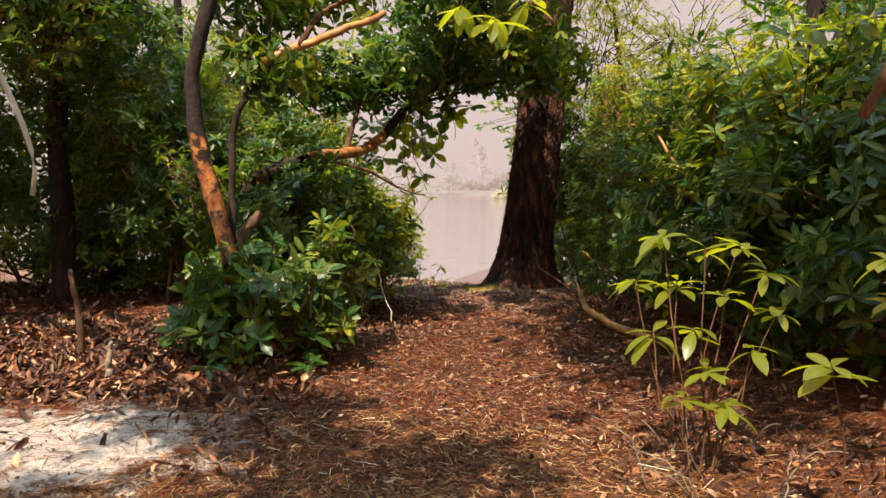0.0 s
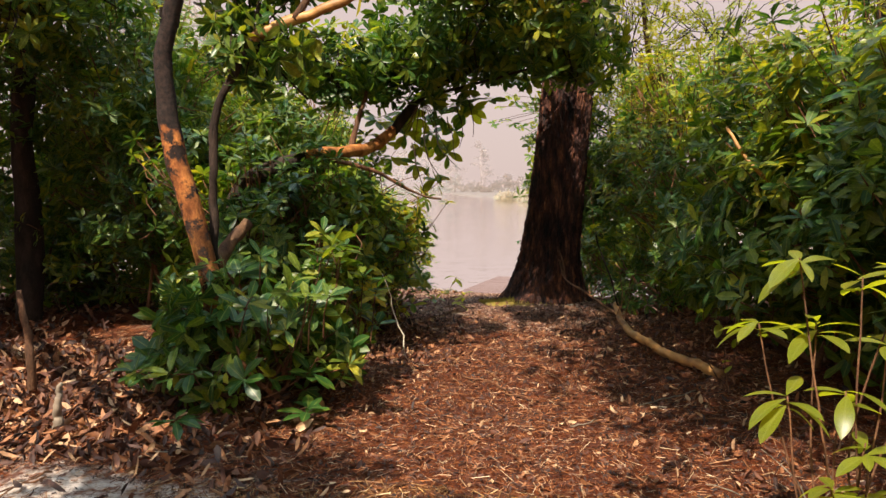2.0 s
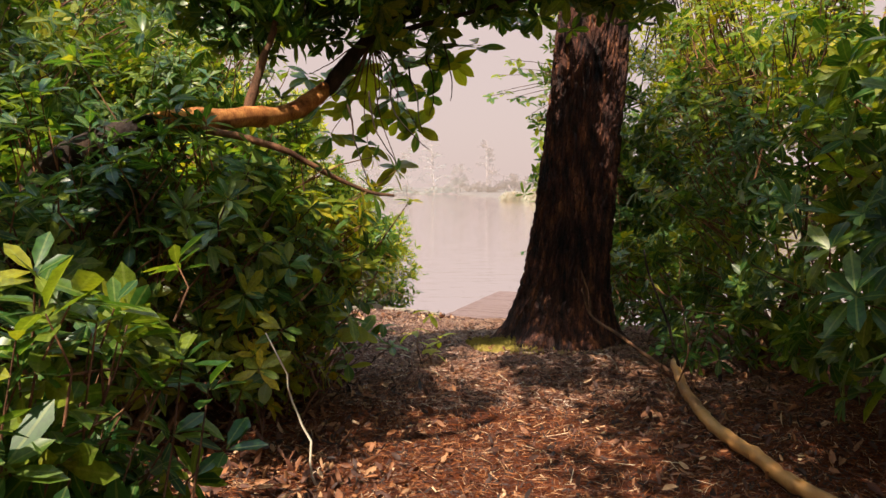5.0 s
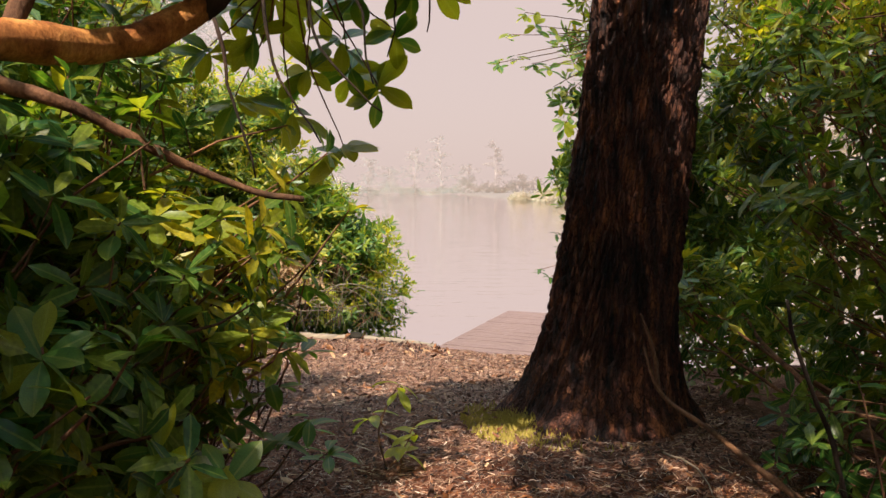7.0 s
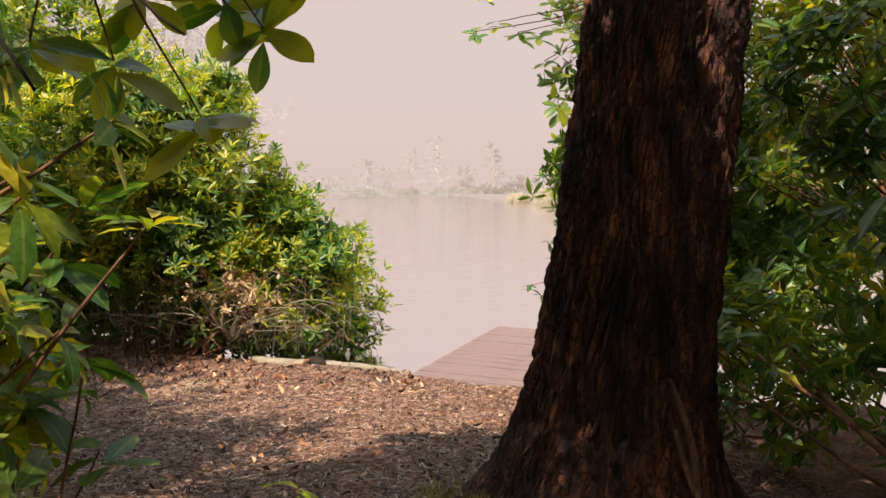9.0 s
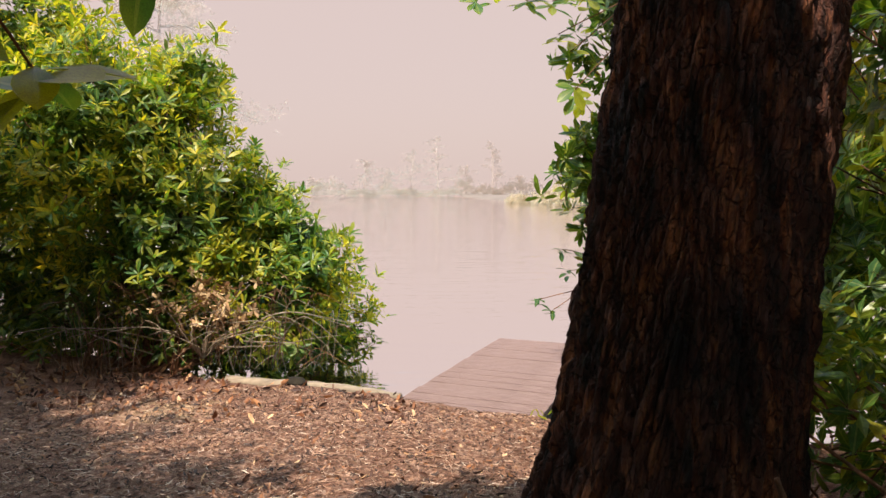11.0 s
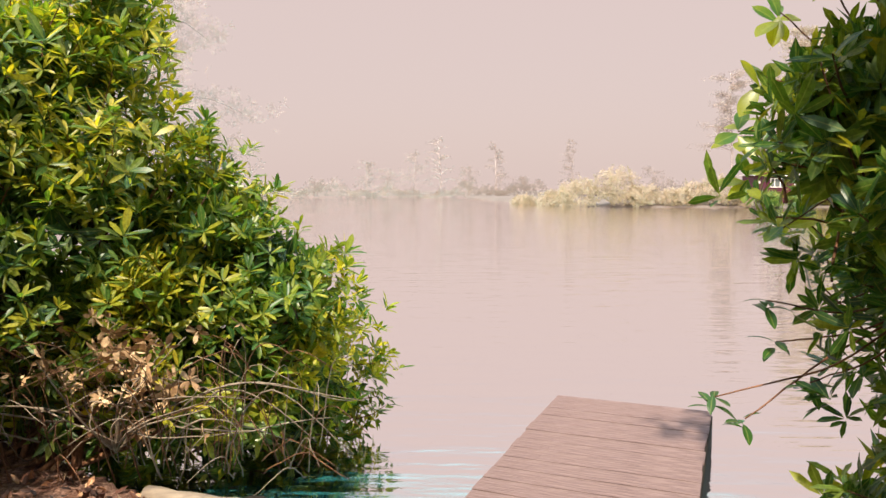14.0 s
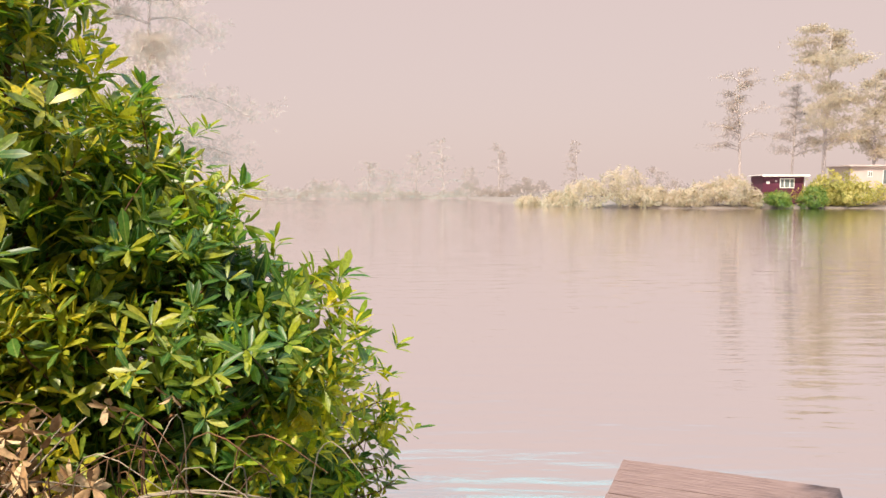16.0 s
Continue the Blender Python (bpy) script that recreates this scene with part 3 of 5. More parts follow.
def shell_points(lobes, count, r, rough=0.22, seed=1, floor=True, depth=(0.55, 1.08)):
    """Points in the outer layer of a union of lobes, in clumps, with outward directions."""
    area = np.array([l[1][0] * l[1][1] + l[1][1] * l[1][2] + l[1][0] * l[1][2] for l in lobes])
    pick = r.choice(len(lobes), int(count * 2.2), p=area / area.sum())
    C = np.array([l[0] for l in lobes], float)[pick]
    R = np.array([l[1] for l in lobes], float)[pick]
    u = r.normal(0, 1, (len(pick), 3))
    u /= np.linalg.norm(u, axis=1)[:, None]
    rad = depth[0] + (depth[1] - depth[0]) * r.uniform(0, 1, len(pick)) ** 0.55
    p = C + u * R * rad[:, None]
    k = 1 + rough * smooth_noise(p, 2.6, seed) + 0.10 * smooth_noise(p, 7.0, seed + 5)
    p = C + u * R * (rad * k)[:, None]
    keep = ~inside(p, lobes, min(0.62, depth[0] + 0.1))
    if floor:
        keep &= p[:, 2] > np.maximum(ground_z(p[:, 0], p[:, 1]), WATER_Z) + 0.06
    nrm = u / R
    nrm /= np.linalg.norm(nrm, axis=1)[:, None]
    p, nrm = p[keep][:count], nrm[keep][:count]
    return p, nrm


def bush(name, label, base, lobes, count, leaf=0.13, material=None, seed=1, hi=True, stems=9, category="bush", stem_mat=None, rough=0.22, group="", up=0.75, floor=True, stem_r=0.022, depth=(0.55, 1.08), whorls=None, fill=0.34, clear=0.05, inner=None):
    """A shrub: bent stems from its base, twigs, and whorls of leaves in clumps over its lobes."""
    r = np.random.default_rng(seed)
    bx, by = base
    bz = float(ground_z(bx, by)) - 0.03
    ob = thing(name, label, category, (bx, by, bz), group)
    off = np.array((bx, by, bz))
    # shoots: clusters of whorls that stand out unevenly
    c, cn = shell_points(lobes, max(6, int(count / 9)), r, rough, seed, floor, depth)
    grow = cn * 0.7 + np.array((0, 0, 0.5)) + r.normal(0, 0.25, c.shape)
    reach = r.uniform(-0.12, 0.26, len(c)) * (leaf / 0.13)
    k = r.choice(len(c), int(count * 0.68))
    p = c[k] + grow[k] * (reach[k] * r.uniform(0.3, 1, len(k)))[:, None] + r.normal(0, 0.095 * leaf / 0.13, (len(k), 3))
    nrm = cn[k]
    if floor:
        ok = p[:, 2] > np.maximum(ground_z(p[:, 0], p[:, 1]), WATER_Z) + clear
        p, nrm = p[ok], nrm[ok]
    d = nrm * 0.8 + np.array((0, 0, up)) + r.normal(0, 0.38, p.shape)
    g = Geo()
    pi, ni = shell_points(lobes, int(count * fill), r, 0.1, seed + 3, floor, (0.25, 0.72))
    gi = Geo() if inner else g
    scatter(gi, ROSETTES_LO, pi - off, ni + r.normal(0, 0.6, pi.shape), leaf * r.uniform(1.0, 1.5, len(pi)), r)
    # Shade inside the bush is put into a darker leaf colour.
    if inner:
        part("inner_foliage", gi, inner, ob, "inner leaves in darker green, painted as the bush's own shade", kind="stuff")
    scatter(g, whorls or (ROSETTES if hi else ROSETTES_LO), p - off, d, leaf * r.uniform(0.75, 1.25, len(p)), r)
    part("foliage", g, material or LEAF, ob, "whorls of leathery leaves", kind="stuff")
    for k in range(stems):
        s = Geo()
        c, rr = lobes[k % len(lobes)]
        e = np.array(c) + np.array(rr) * np.clip(r.normal(0, 0.42, 3), -0.55, 0.55)
        st = off + np.array((r.uniform(-0.25, 0.25), r.uniform(-0.2, 0.2), 0))
        mid = (st * 0.45 + e * 0.55) + np.array((r.uniform(-0.2, 0.2), r.uniform(-0.2, 0.2), -0.12 * abs(e[2] - st[2])))
        pts = curve_pts([st, mid, e], 16, 0.012) - off
        s.tube(pts, np.linspace(stem_r * r.uniform(0.7, 1.4), stem_r * 0.3, 16), 6)
        part("stem", s, stem_mat or STEM, ob)
    s = Geo()
    n_tw = min(len(p), 500)
    for i in r.choice(len(p), n_tw, replace=False):
        a, l = p[i] - off, r.uniform(0.15, 0.5)
        q = a - d[i] / np.linalg.norm(d[i]) * l * 0.6 - nrm[i] * l * 0.5 - np.array((0, 0, 0.06))
        s.tube([q, (q + a) / 2 + r.normal(0, 0.02, 3), a], (0.006, 0.0045, 0.003), 4, False)
    part("twig_tangle", s, stem_mat or STEM, ob, "thin brown twigs", kind="stuff")
    return ob


RH = "rhododendron_bush"
DARK_LBL = "dense green rhododendron bush in woodland shade"
# left of the path
bush(RH, "low rhododendron bush with glossy green leaf whorls beside path", (-1.5, 6.1), [((-1.5, 6.0, 0.45), (0.62, 0.5, 0.42)), ((-1.2, 6.3, 0.40), (0.38, 0.55, 0.42)), ((-1.95, 6.1, 0.5), (0.35, 0.45, 0.4)), ((-1.75, 5.8, 0.80), (0.35, 0.28, 0.3)), ((-1.2, 6.1, 0.68), (0.35, 0.3, 0.25))], 260, 0.155, LEAF, seed=11, stems=14, rough=0.7, whorls=ROSETTES_FLAT, fill=0.3)
# One bush in two leaf colours: shaded side here, lit edge next.
bush(RH, "tall rhododendron bush beside the path, shade put into its dark leaves", (-1.6, 8.0), [((-1.35, 8.2, 0.9), (0.7, 0.8, 0.8)), ((-1.9, 7.7, 1.0), (0.7, 0.7, 0.8))], 850, 0.135, LEAF, seed=12, stems=14, rough=0.5, fill=0.2, clear=0.3)
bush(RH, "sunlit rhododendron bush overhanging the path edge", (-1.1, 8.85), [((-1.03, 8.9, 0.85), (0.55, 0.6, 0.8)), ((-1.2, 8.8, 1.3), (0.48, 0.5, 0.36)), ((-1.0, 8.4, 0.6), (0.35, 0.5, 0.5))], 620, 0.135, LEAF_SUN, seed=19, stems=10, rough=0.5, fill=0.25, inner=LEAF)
bush(RH, DARK_LBL, (-2.1, 10.3), [((-2.15, 10.3, 2.0), (0.9, 0.7, 0.8)), ((-2.2, 10.4, 1.0), (0.9, 0.7, 1.0))], 1300, 0.13, seed=17, hi=False)
bush(RH, DARK_LBL, (-3.2, 8.9), [((-3.1, 9.1, 1.4), (1.1, 1.0, 1.3)), ((-3.7, 9.3, 2.7), (1.3, 1.2, 1.0))], 1900, 0.13, seed=13, hi=False)
bush(RH, DARK_LBL, (-5.4, 9.6), [((-5.2, 9.9, 1.6), (1.5, 1.2, 1.6)), ((-6.9, 8.6, 2.0), (1.6, 1.6, 1.9))], 2000, 0.14, seed=14, hi=False)
bush(RH, DARK_LBL, (-2.8, 11.8), [((-3.0, 11.6, 1.2), (0.9, 0.9, 1.2)), ((-4.6, 12.4, 1.6), (1.4, 1.2, 1.5))], 1700, 0.13, seed=15, hi=False)
bush(RH, DARK_LBL, (-6.5, 13.0), [((-6.5, 13.0, 2.2), (2.0, 1.5, 2.3)), ((-9.0, 11.5, 2.4), (2.0, 2.0, 2.4))], 2000, 0.17, seed=16, hi=False)
bush(RH, DARK_LBL, (-4.3, 10.4), [((-4.3, 10.4, 0.6), (1.0, 0.6, 0.8)), ((-5.6, 11.2, 0.6), (1.0, 0.6, 0.8))], 800, 0.14, seed=20, hi=False)
# right of the path
bush(RH, "large rhododendron bush with long shiny leaves", (2.9, 6.4), [((2.9, 6.0, 1.2), (0.95, 1.2, 1.15)), ((3.2, 5.0, 1.4), (0.9, 1.0, 1.2)), ((2.65, 7.6, 1.2), (0.8, 1.0, 1.2)), ((2.9, 6.8, 1.6), (0.8, 1.0, 0.6))], 2300, 0.16, seed=21, stems=22, rough=0.55, fill=0.25)
# Lit top of the bush above, split off to take the brighter leaf.
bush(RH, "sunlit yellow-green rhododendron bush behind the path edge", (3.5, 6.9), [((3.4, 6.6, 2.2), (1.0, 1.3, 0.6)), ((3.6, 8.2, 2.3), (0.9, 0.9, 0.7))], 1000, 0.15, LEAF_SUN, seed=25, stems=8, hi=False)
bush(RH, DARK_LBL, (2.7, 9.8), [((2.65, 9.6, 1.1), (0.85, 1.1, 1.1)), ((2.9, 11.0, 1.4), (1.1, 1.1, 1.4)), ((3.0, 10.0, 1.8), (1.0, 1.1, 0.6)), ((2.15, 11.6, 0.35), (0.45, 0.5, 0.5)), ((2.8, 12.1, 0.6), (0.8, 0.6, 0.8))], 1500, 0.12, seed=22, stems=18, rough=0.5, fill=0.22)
# Lit top of the previous dark bush, also in the sunlit leaf colour.
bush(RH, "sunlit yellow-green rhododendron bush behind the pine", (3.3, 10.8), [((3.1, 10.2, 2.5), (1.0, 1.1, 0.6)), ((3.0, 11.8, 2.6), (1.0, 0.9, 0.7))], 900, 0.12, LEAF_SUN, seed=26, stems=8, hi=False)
bush(RH, "rhododendron bush leaning over water beside the jetty", (2.3, 13.5), [((2.3, 14.1, 0.4), (0.70, 0.7, 1.1)), ((2.1, 14.0, 1.6), (0.75, 0.7, 0.9)), ((1.6, 14.0, 1.65), (0.32, 0.32, 0.4)), ((1.95, 13.8, 2.75), (0.65, 0.6, 0.7)), ((3.2, 13.9, 1.2), (1.1, 1.0, 1.6))], 2600, 0.13, LEAF, seed=23, stems=9, stem_r=0.011, whorls=ROSETTES_UP, fill=0.55)
bush(RH, DARK_LBL, (5.4, 7.8), [((5.2, 7.0, 1.8), (1.5, 1.8, 1.8)), ((6.4, 9.6, 1.8), (1.5, 1.5, 1.9))], 2000, 0.14, seed=24, hi=False)
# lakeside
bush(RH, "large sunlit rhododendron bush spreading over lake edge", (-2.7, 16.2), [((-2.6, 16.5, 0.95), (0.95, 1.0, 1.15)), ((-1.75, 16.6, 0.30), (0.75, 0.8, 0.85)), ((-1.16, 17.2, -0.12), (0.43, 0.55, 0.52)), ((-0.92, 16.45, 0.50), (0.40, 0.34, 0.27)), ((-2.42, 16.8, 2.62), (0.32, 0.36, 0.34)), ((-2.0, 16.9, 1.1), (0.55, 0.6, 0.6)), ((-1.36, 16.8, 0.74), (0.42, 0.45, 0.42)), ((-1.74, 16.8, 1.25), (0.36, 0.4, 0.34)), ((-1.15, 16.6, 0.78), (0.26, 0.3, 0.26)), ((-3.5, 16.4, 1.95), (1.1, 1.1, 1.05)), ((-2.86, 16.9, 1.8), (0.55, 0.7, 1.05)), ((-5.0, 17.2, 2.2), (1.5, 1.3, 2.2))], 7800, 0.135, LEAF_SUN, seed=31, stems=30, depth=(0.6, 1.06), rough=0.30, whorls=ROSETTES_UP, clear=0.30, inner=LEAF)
# Dark filler leaves that stand in for shade under the lakeside bush.
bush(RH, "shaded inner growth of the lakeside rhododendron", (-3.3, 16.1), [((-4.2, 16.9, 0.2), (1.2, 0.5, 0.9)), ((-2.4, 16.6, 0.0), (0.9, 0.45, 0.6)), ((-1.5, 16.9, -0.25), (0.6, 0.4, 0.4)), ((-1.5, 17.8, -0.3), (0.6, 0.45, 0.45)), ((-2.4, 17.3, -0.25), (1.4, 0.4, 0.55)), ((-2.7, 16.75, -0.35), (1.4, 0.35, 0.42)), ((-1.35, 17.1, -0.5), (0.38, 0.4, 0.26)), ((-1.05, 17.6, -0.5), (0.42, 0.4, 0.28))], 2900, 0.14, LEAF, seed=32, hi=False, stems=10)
# Bush added out of view to shade the lakeside bush's lower left.
bush(RH, DARK_LBL, (-4.6, 13.7), [((-4.5, 13.7, 1.9), (1.0, 0.9, 1.9)), ((-5.8, 14.4, 2.4), (1.2, 1.1, 2.0)), ((-4.3, 13.6, 3.3), (0.9, 0.8, 0.8))], 2000, 0.15, seed=18, hi=False)
# behind the start of the path: unseen bushes added to dim the wood
for k, (bx, by) in enumerate(((-7.4, 1.0), (-5.0, -4.0), (0.2, -5.5), (4.4, -2.0), (5.6, 2.6))):
    bush(RH, DARK_LBL, (bx, by), [((bx, by, 1.5), (1.6, 1.4, 1.6)), ((bx + 0.8, by - 0.6, 2.8), (1.5, 1.3, 1.2))], 700, 0.2, seed=41 + k, hi=False, stems=8)


# ---- trees near the path ----
def main_pine():
    """Furrowed trunk with a flared foot that leans slightly."""
    ob = thing("pine_tree", "large pine with deeply furrowed reddish-brown bark and flared base", "tree", (1.15, 10.75, float(ground_z(1.15, 10.75))))
    n_a, n_z = 420, 310
    z = np.concatenate([np.linspace(-0.15, 3.2, 280), np.linspace(3.3, 9.0, 30)])
    a = np.linspace(0, 2 * np.pi, n_a, endpoint=False)
    Z, A = np.meshgrid(z, a, indexing="ij")
    zc = np.clip(Z, 0, 9)
    rad = 0.365 - 0.016 * zc + 0.25 * np.exp(-zc / 0.32) * (1 + 0.25 * np.sin(3 * A + 0.8) + 0.15 * np.sin(5 * A))
    # long upright ridges that split and rejoin, broken across into plates
    r2 = np.random.default_rng(5)
    warp = 0.05 * np.sin(Z * 1.9 + 2 * np.sin(A * 2)) + 0.03 * np.sin(Z * 5.3 + A * 4) + 0.02 * np.sin(Z * 13 + A * 9)
    cells_a, cell_h = 64, 0.15
    jit = r2.uniform(0.1, 0.9, (cells_a, 60, 2))
    tall = r2.uniform(0.25, 1.0, (cells_a, 60))
    U = (A + warp) / (2 * np.pi) * cells_a
    V = (Z + 0.4) / cell_h + 0.5 * np.sin(A * 17) + 0.25 * np.sin(A * 41 + Z * 3)
    iu, iv = np.floor(U).astype(int), np.floor(V).astype(int)
    f1, f2, hgt = np.full(A.shape, 9.0), np.full(A.shape, 9.0), np.zeros(A.shape)
    for du in (-1, 0, 1):
        for dv in (-1, 0, 1):
            cu, cv = (iu + du) % cells_a, np.clip(iv + dv, 0, 59)
            d = np.hypot(U - (iu + du + jit[cu, cv, 0]), 0.62 * (V - (iv + dv + jit[cu, cv, 1])))
            near = d < f1
            f2 = np.where(near, f1, np.minimum(f2, d))
            hgt = np.where(near, tall[cu, cv], hgt)
            f1 = np.where(near, d, f1)
    plate = np.clip((f2 - f1) / 0.28, 0, 1) ** 0.6 * hgt
    chip = np.sin(A * 83 + 3 * np.sin(Z * 7)) * np.sin(Z * 29 + 4 * np.sin(A * 9)) + 0.6 * np.sin(A * 131 + 5 * Z) * np.sin(Z * 53 + A * 7)
    fade = np.clip((Z + 0.1) / 0.5, 0.35, 1)
    rad = rad + 0.038 * (plate - 0.5) * fade + 0.006 * chip * (0.3 + plate)
    cx = 0.11 * Z - 0.004 * Z**2
    v = np.stack([cx + rad * np.cos(A), rad * np.sin(A), Z], -1).reshape(-1, 3)
    i, j = np.meshgrid(np.arange(n_z - 1), np.arange(n_a), indexing="ij")
    p, q = (i * n_a + j).ravel(), (i * n_a + (j + 1) % n_a).ravel()
    g = Geo()
    g.add(v, np.concatenate([np.stack([p, q, q + n_a], -1), np.stack([p, q + n_a, p + n_a], -1)]))
    part("trunk", g, BARK, ob, "furrowed reddish-brown pine trunk")
    return ob


pine = main_pine()


def crown(ob, lobes, count, leaf, material, seed, hi=False, rough=0.3, up=0.4, name="crown", depth=(0.2, 1.1), label=""):
    """Leaf whorls in clumps over the lobes, and the twigs that carry them."""
    r = np.random.default_rng(seed)
    off = np.array(ob.location)
    p, nrm = shell_points(lobes, count, r, rough, seed, False, depth)
    d = nrm * 0.7 + np.array((0, 0, up)) + r.normal(0, 0.45, p.shape)
    g = Geo()
    scatter(g, ROSETTES if hi else ROSETTES_LO, p - off, d, leaf * r.uniform(0.7, 1.25, len(p)), r)
    part(name, g, material, ob, label, kind="stuff")
    s = Geo()
    for i in r.choice(len(p), min(len(p), 450), replace=False):
        a, l = p[i] - off, r.uniform(0.2, 0.7)
        q = a - nrm[i] * l - np.array((0, 0, -0.05)) + r.normal(0, 0.08, 3)
        s.tube([q, (q + a) / 2 + r.normal(0, 0.03, 3), a], (0.008, 0.006, 0.003), 4, False)
    part("twig_tangle", s, STEM_DARK, ob, kind="stuff")


def limb(ob, name, pts, r0, r1, material, n=28, wobble=0.012, label="", knots=0.12, seed=0):
    off = np.array(ob.location)
    rr = np.random.default_rng(seed + 50)
    g = Geo()
    radii = np.linspace(r0, r1, n) * (1 + knots * np.sin(np.linspace(0, 19, n) + rr.uniform(0, 6)) * rr.uniform(0.3, 1, n))
    g.tube(curve_pts(pts, n, wobble) - off, radii, 10)
    return part(name, g, material, ob, label)


# Last limb and last crown lobe are added, unseen, to shade the jetty bush.
for k, e in enumerate(((2.9, 9.6, 7.4), (0.4, 11.9, 7.9), (3.2, 12.2, 7.6), (1.2, 9.3, 8.3), (0.6, 10.3, 6.4))):
    limb(pine, "limb", [(1.85, 10.75, 6.0 + 0.5 * k), ((1.85 + e[0]) / 2, (10.75 + e[1]) / 2, e[2] - 0.6), e], 0.09, 0.03, BARK, 18, 0.03, seed=k)
crown(pine, [((2.6, 9.9, 7.8), (1.6, 1.4, 0.8)), ((1.0, 11.2, 8.4), (1.7, 1.4, 0.9)), ((3.0, 11.8, 8.0), (1.6, 1.3, 0.8)), ((0.9, 10.6, 6.2), (1.1, 1.0, 0.6))], 950, 0.24, LEAF, 60)

# the leaning tree left of the path, with bare sunlit limbs
lt = thing("rhododendron_tree", "old rhododendron tree with orange-brown trunk and crooked limbs", "tree", (-1.72, 6.1, 0.02))
limb(lt, "trunk", [(-1.70, 6.1, -0.1), (-1.72, 6.02, 0.7), (-1.80, 5.96, 1.17), (-1.93, 5.95, 1.7), (-2.0, 5.95, 2.3), (-1.82, 5.92, 3.0), (-1.7, 5.9, 3.9)], 0.085, 0.045, STEM_SHADED_TOP, 64, 0.006, "leaning trunk of patchy orange and dark bark, shade painted on its upper part", seed=1)
# One limb in two materials: its shade painted dark, its sunlit end pale.
limb(lt, "limb", [(-1.74, 6.08, 0.9), (-1.74, 6.1, 1.5), (-1.70, 6.12, 2.05), (-1.45, 6.12, 2.5)], 0.03, 0.028, STEM_DARK, 24, 0.014, seed=2)
limb(lt, "limb", [(-1.46, 6.12, 2.49), (-1.19, 6.17, 2.63), (-0.82, 6.2, 2.76), (-0.5, 6.4, 2.95)], 0.042, 0.025, BARE_WOOD, 24, 0.012, "splintered limb end, sunlight put into its pale colour", seed=12)
limb(lt, "broken_stub", [(-1.74, 6.1, 0.95), (-1.70, 6.35, 1.12), (-1.62, 6.5, 1.24)], 0.05, 0.045, STEM, 10, 0.004, "short broken branch stub", seed=3)
limb(lt, "limb", [(-1.19, 6.17, 2.63), (-1.05, 6.3, 2.9), (-0.7, 6.6, 3.15)], 0.03, 0.012, STEM, 16, 0.01, seed=4)
crown(lt, [((-1.4, 6.6, 3.2), (0.85, 0.6, 0.45)), ((-1.5, 6.3, 2.5), (0.45, 0.4, 0.35)), ((-3.9, 7.6, 3.4), (0.9, 1.0, 0.8))], 650, 0.15, LEAF, 61, hi=True)

lt2 = thing("rhododendron_tree", "spreading rhododendron tree with arching limb over the path", "tree", (-2.3, 7.9, 0.04))
limb(lt2, "trunk", [(-2.3, 7.9, -0.1), (-2.25, 7.9, 0.8), (-2.0, 7.95, 1.55), (-1.45, 8.0, 1.78)], 0.10, 0.075, STEM_DARK, 30, 0.012, seed=5)
# Sunlit stretch painted orange; the same limb goes on in dark bark.
limb(lt2, "limb", [(-1.5, 8.0, 1.77), (-1.19, 8.35, 1.84), (-0.85, 9.0, 1.98), (-0.72, 9.15, 2.12)], 0.07, 0.058, ORANGE_BARK, 26, 0.012, "bare sunlit orange limb", seed=6)
limb(lt2, "limb", [(-0.73, 9.14, 2.10), (-0.42, 9.3, 2.5), (0.02, 9.5, 2.78), (0.5, 9.7, 3.0)], 0.056, 0.03, STEM_DARK, 26, 0.012, seed=16)
limb(lt2, "limb", [(-1.1, 8.5, 1.88), (-1.06, 8.6, 2.1), (-0.95, 8.7, 2.5)], 0.035, 0.018, STEM, 16, 0.008, seed=7)
limb(lt2, "branch", [(-1.3, 8.2, 1.78), (-0.9, 8.25, 1.68), (-0.6, 8.4, 1.52), (-0.34, 8.48, 1.40), (-0.2, 8.5, 1.38)], 0.026, 0.009, STEM, 24, 0.010, seed=8)
limb(lt2, "branch", [(-0.42, 9.3, 2.5), (0.2, 9.2, 2.62), (0.8, 9.3, 2.8), (1.3, 9.4, 2.9)], 0.02, 0.008, STEM_DARK, 20, 0.012, seed=9)
for k in range(6):
    a = rng.uniform(-0.05, 0.3)
    x0, y0 = -0.5 + 0.12 * k, 8.6 + 0.14 * k
    limb(lt2, "twig", [(x0, y0, 1.95 + 0.1 * k), (x0 + 0.05, y0, 1.7 + 0.1 * k), (x0 + a, y0 + 0.02, 1.45 + 0.12 * k)], 0.007, 0.003, STEM_DARK, 10, 0.012)
crown(lt2, [((-1.1, 8.9, 2.75), (0.85, 0.6, 0.45)), ((-0.3, 9.4, 2.95), (0.75, 0.7, 0.5)), ((0.5, 9.6, 3.1), (0.8, 0.6, 0.45)), ((0.9, 8.2, 3.0), (0.55, 0.6, 0.4)), ((1.15, 8.9, 2.85), (0.5, 0.4, 0.36)), ((0.15, 8.6, 3.5), (0.75, 0.7, 0.35))], 1350, 0.15, LEAF, 62, hi=True, up=0.1)

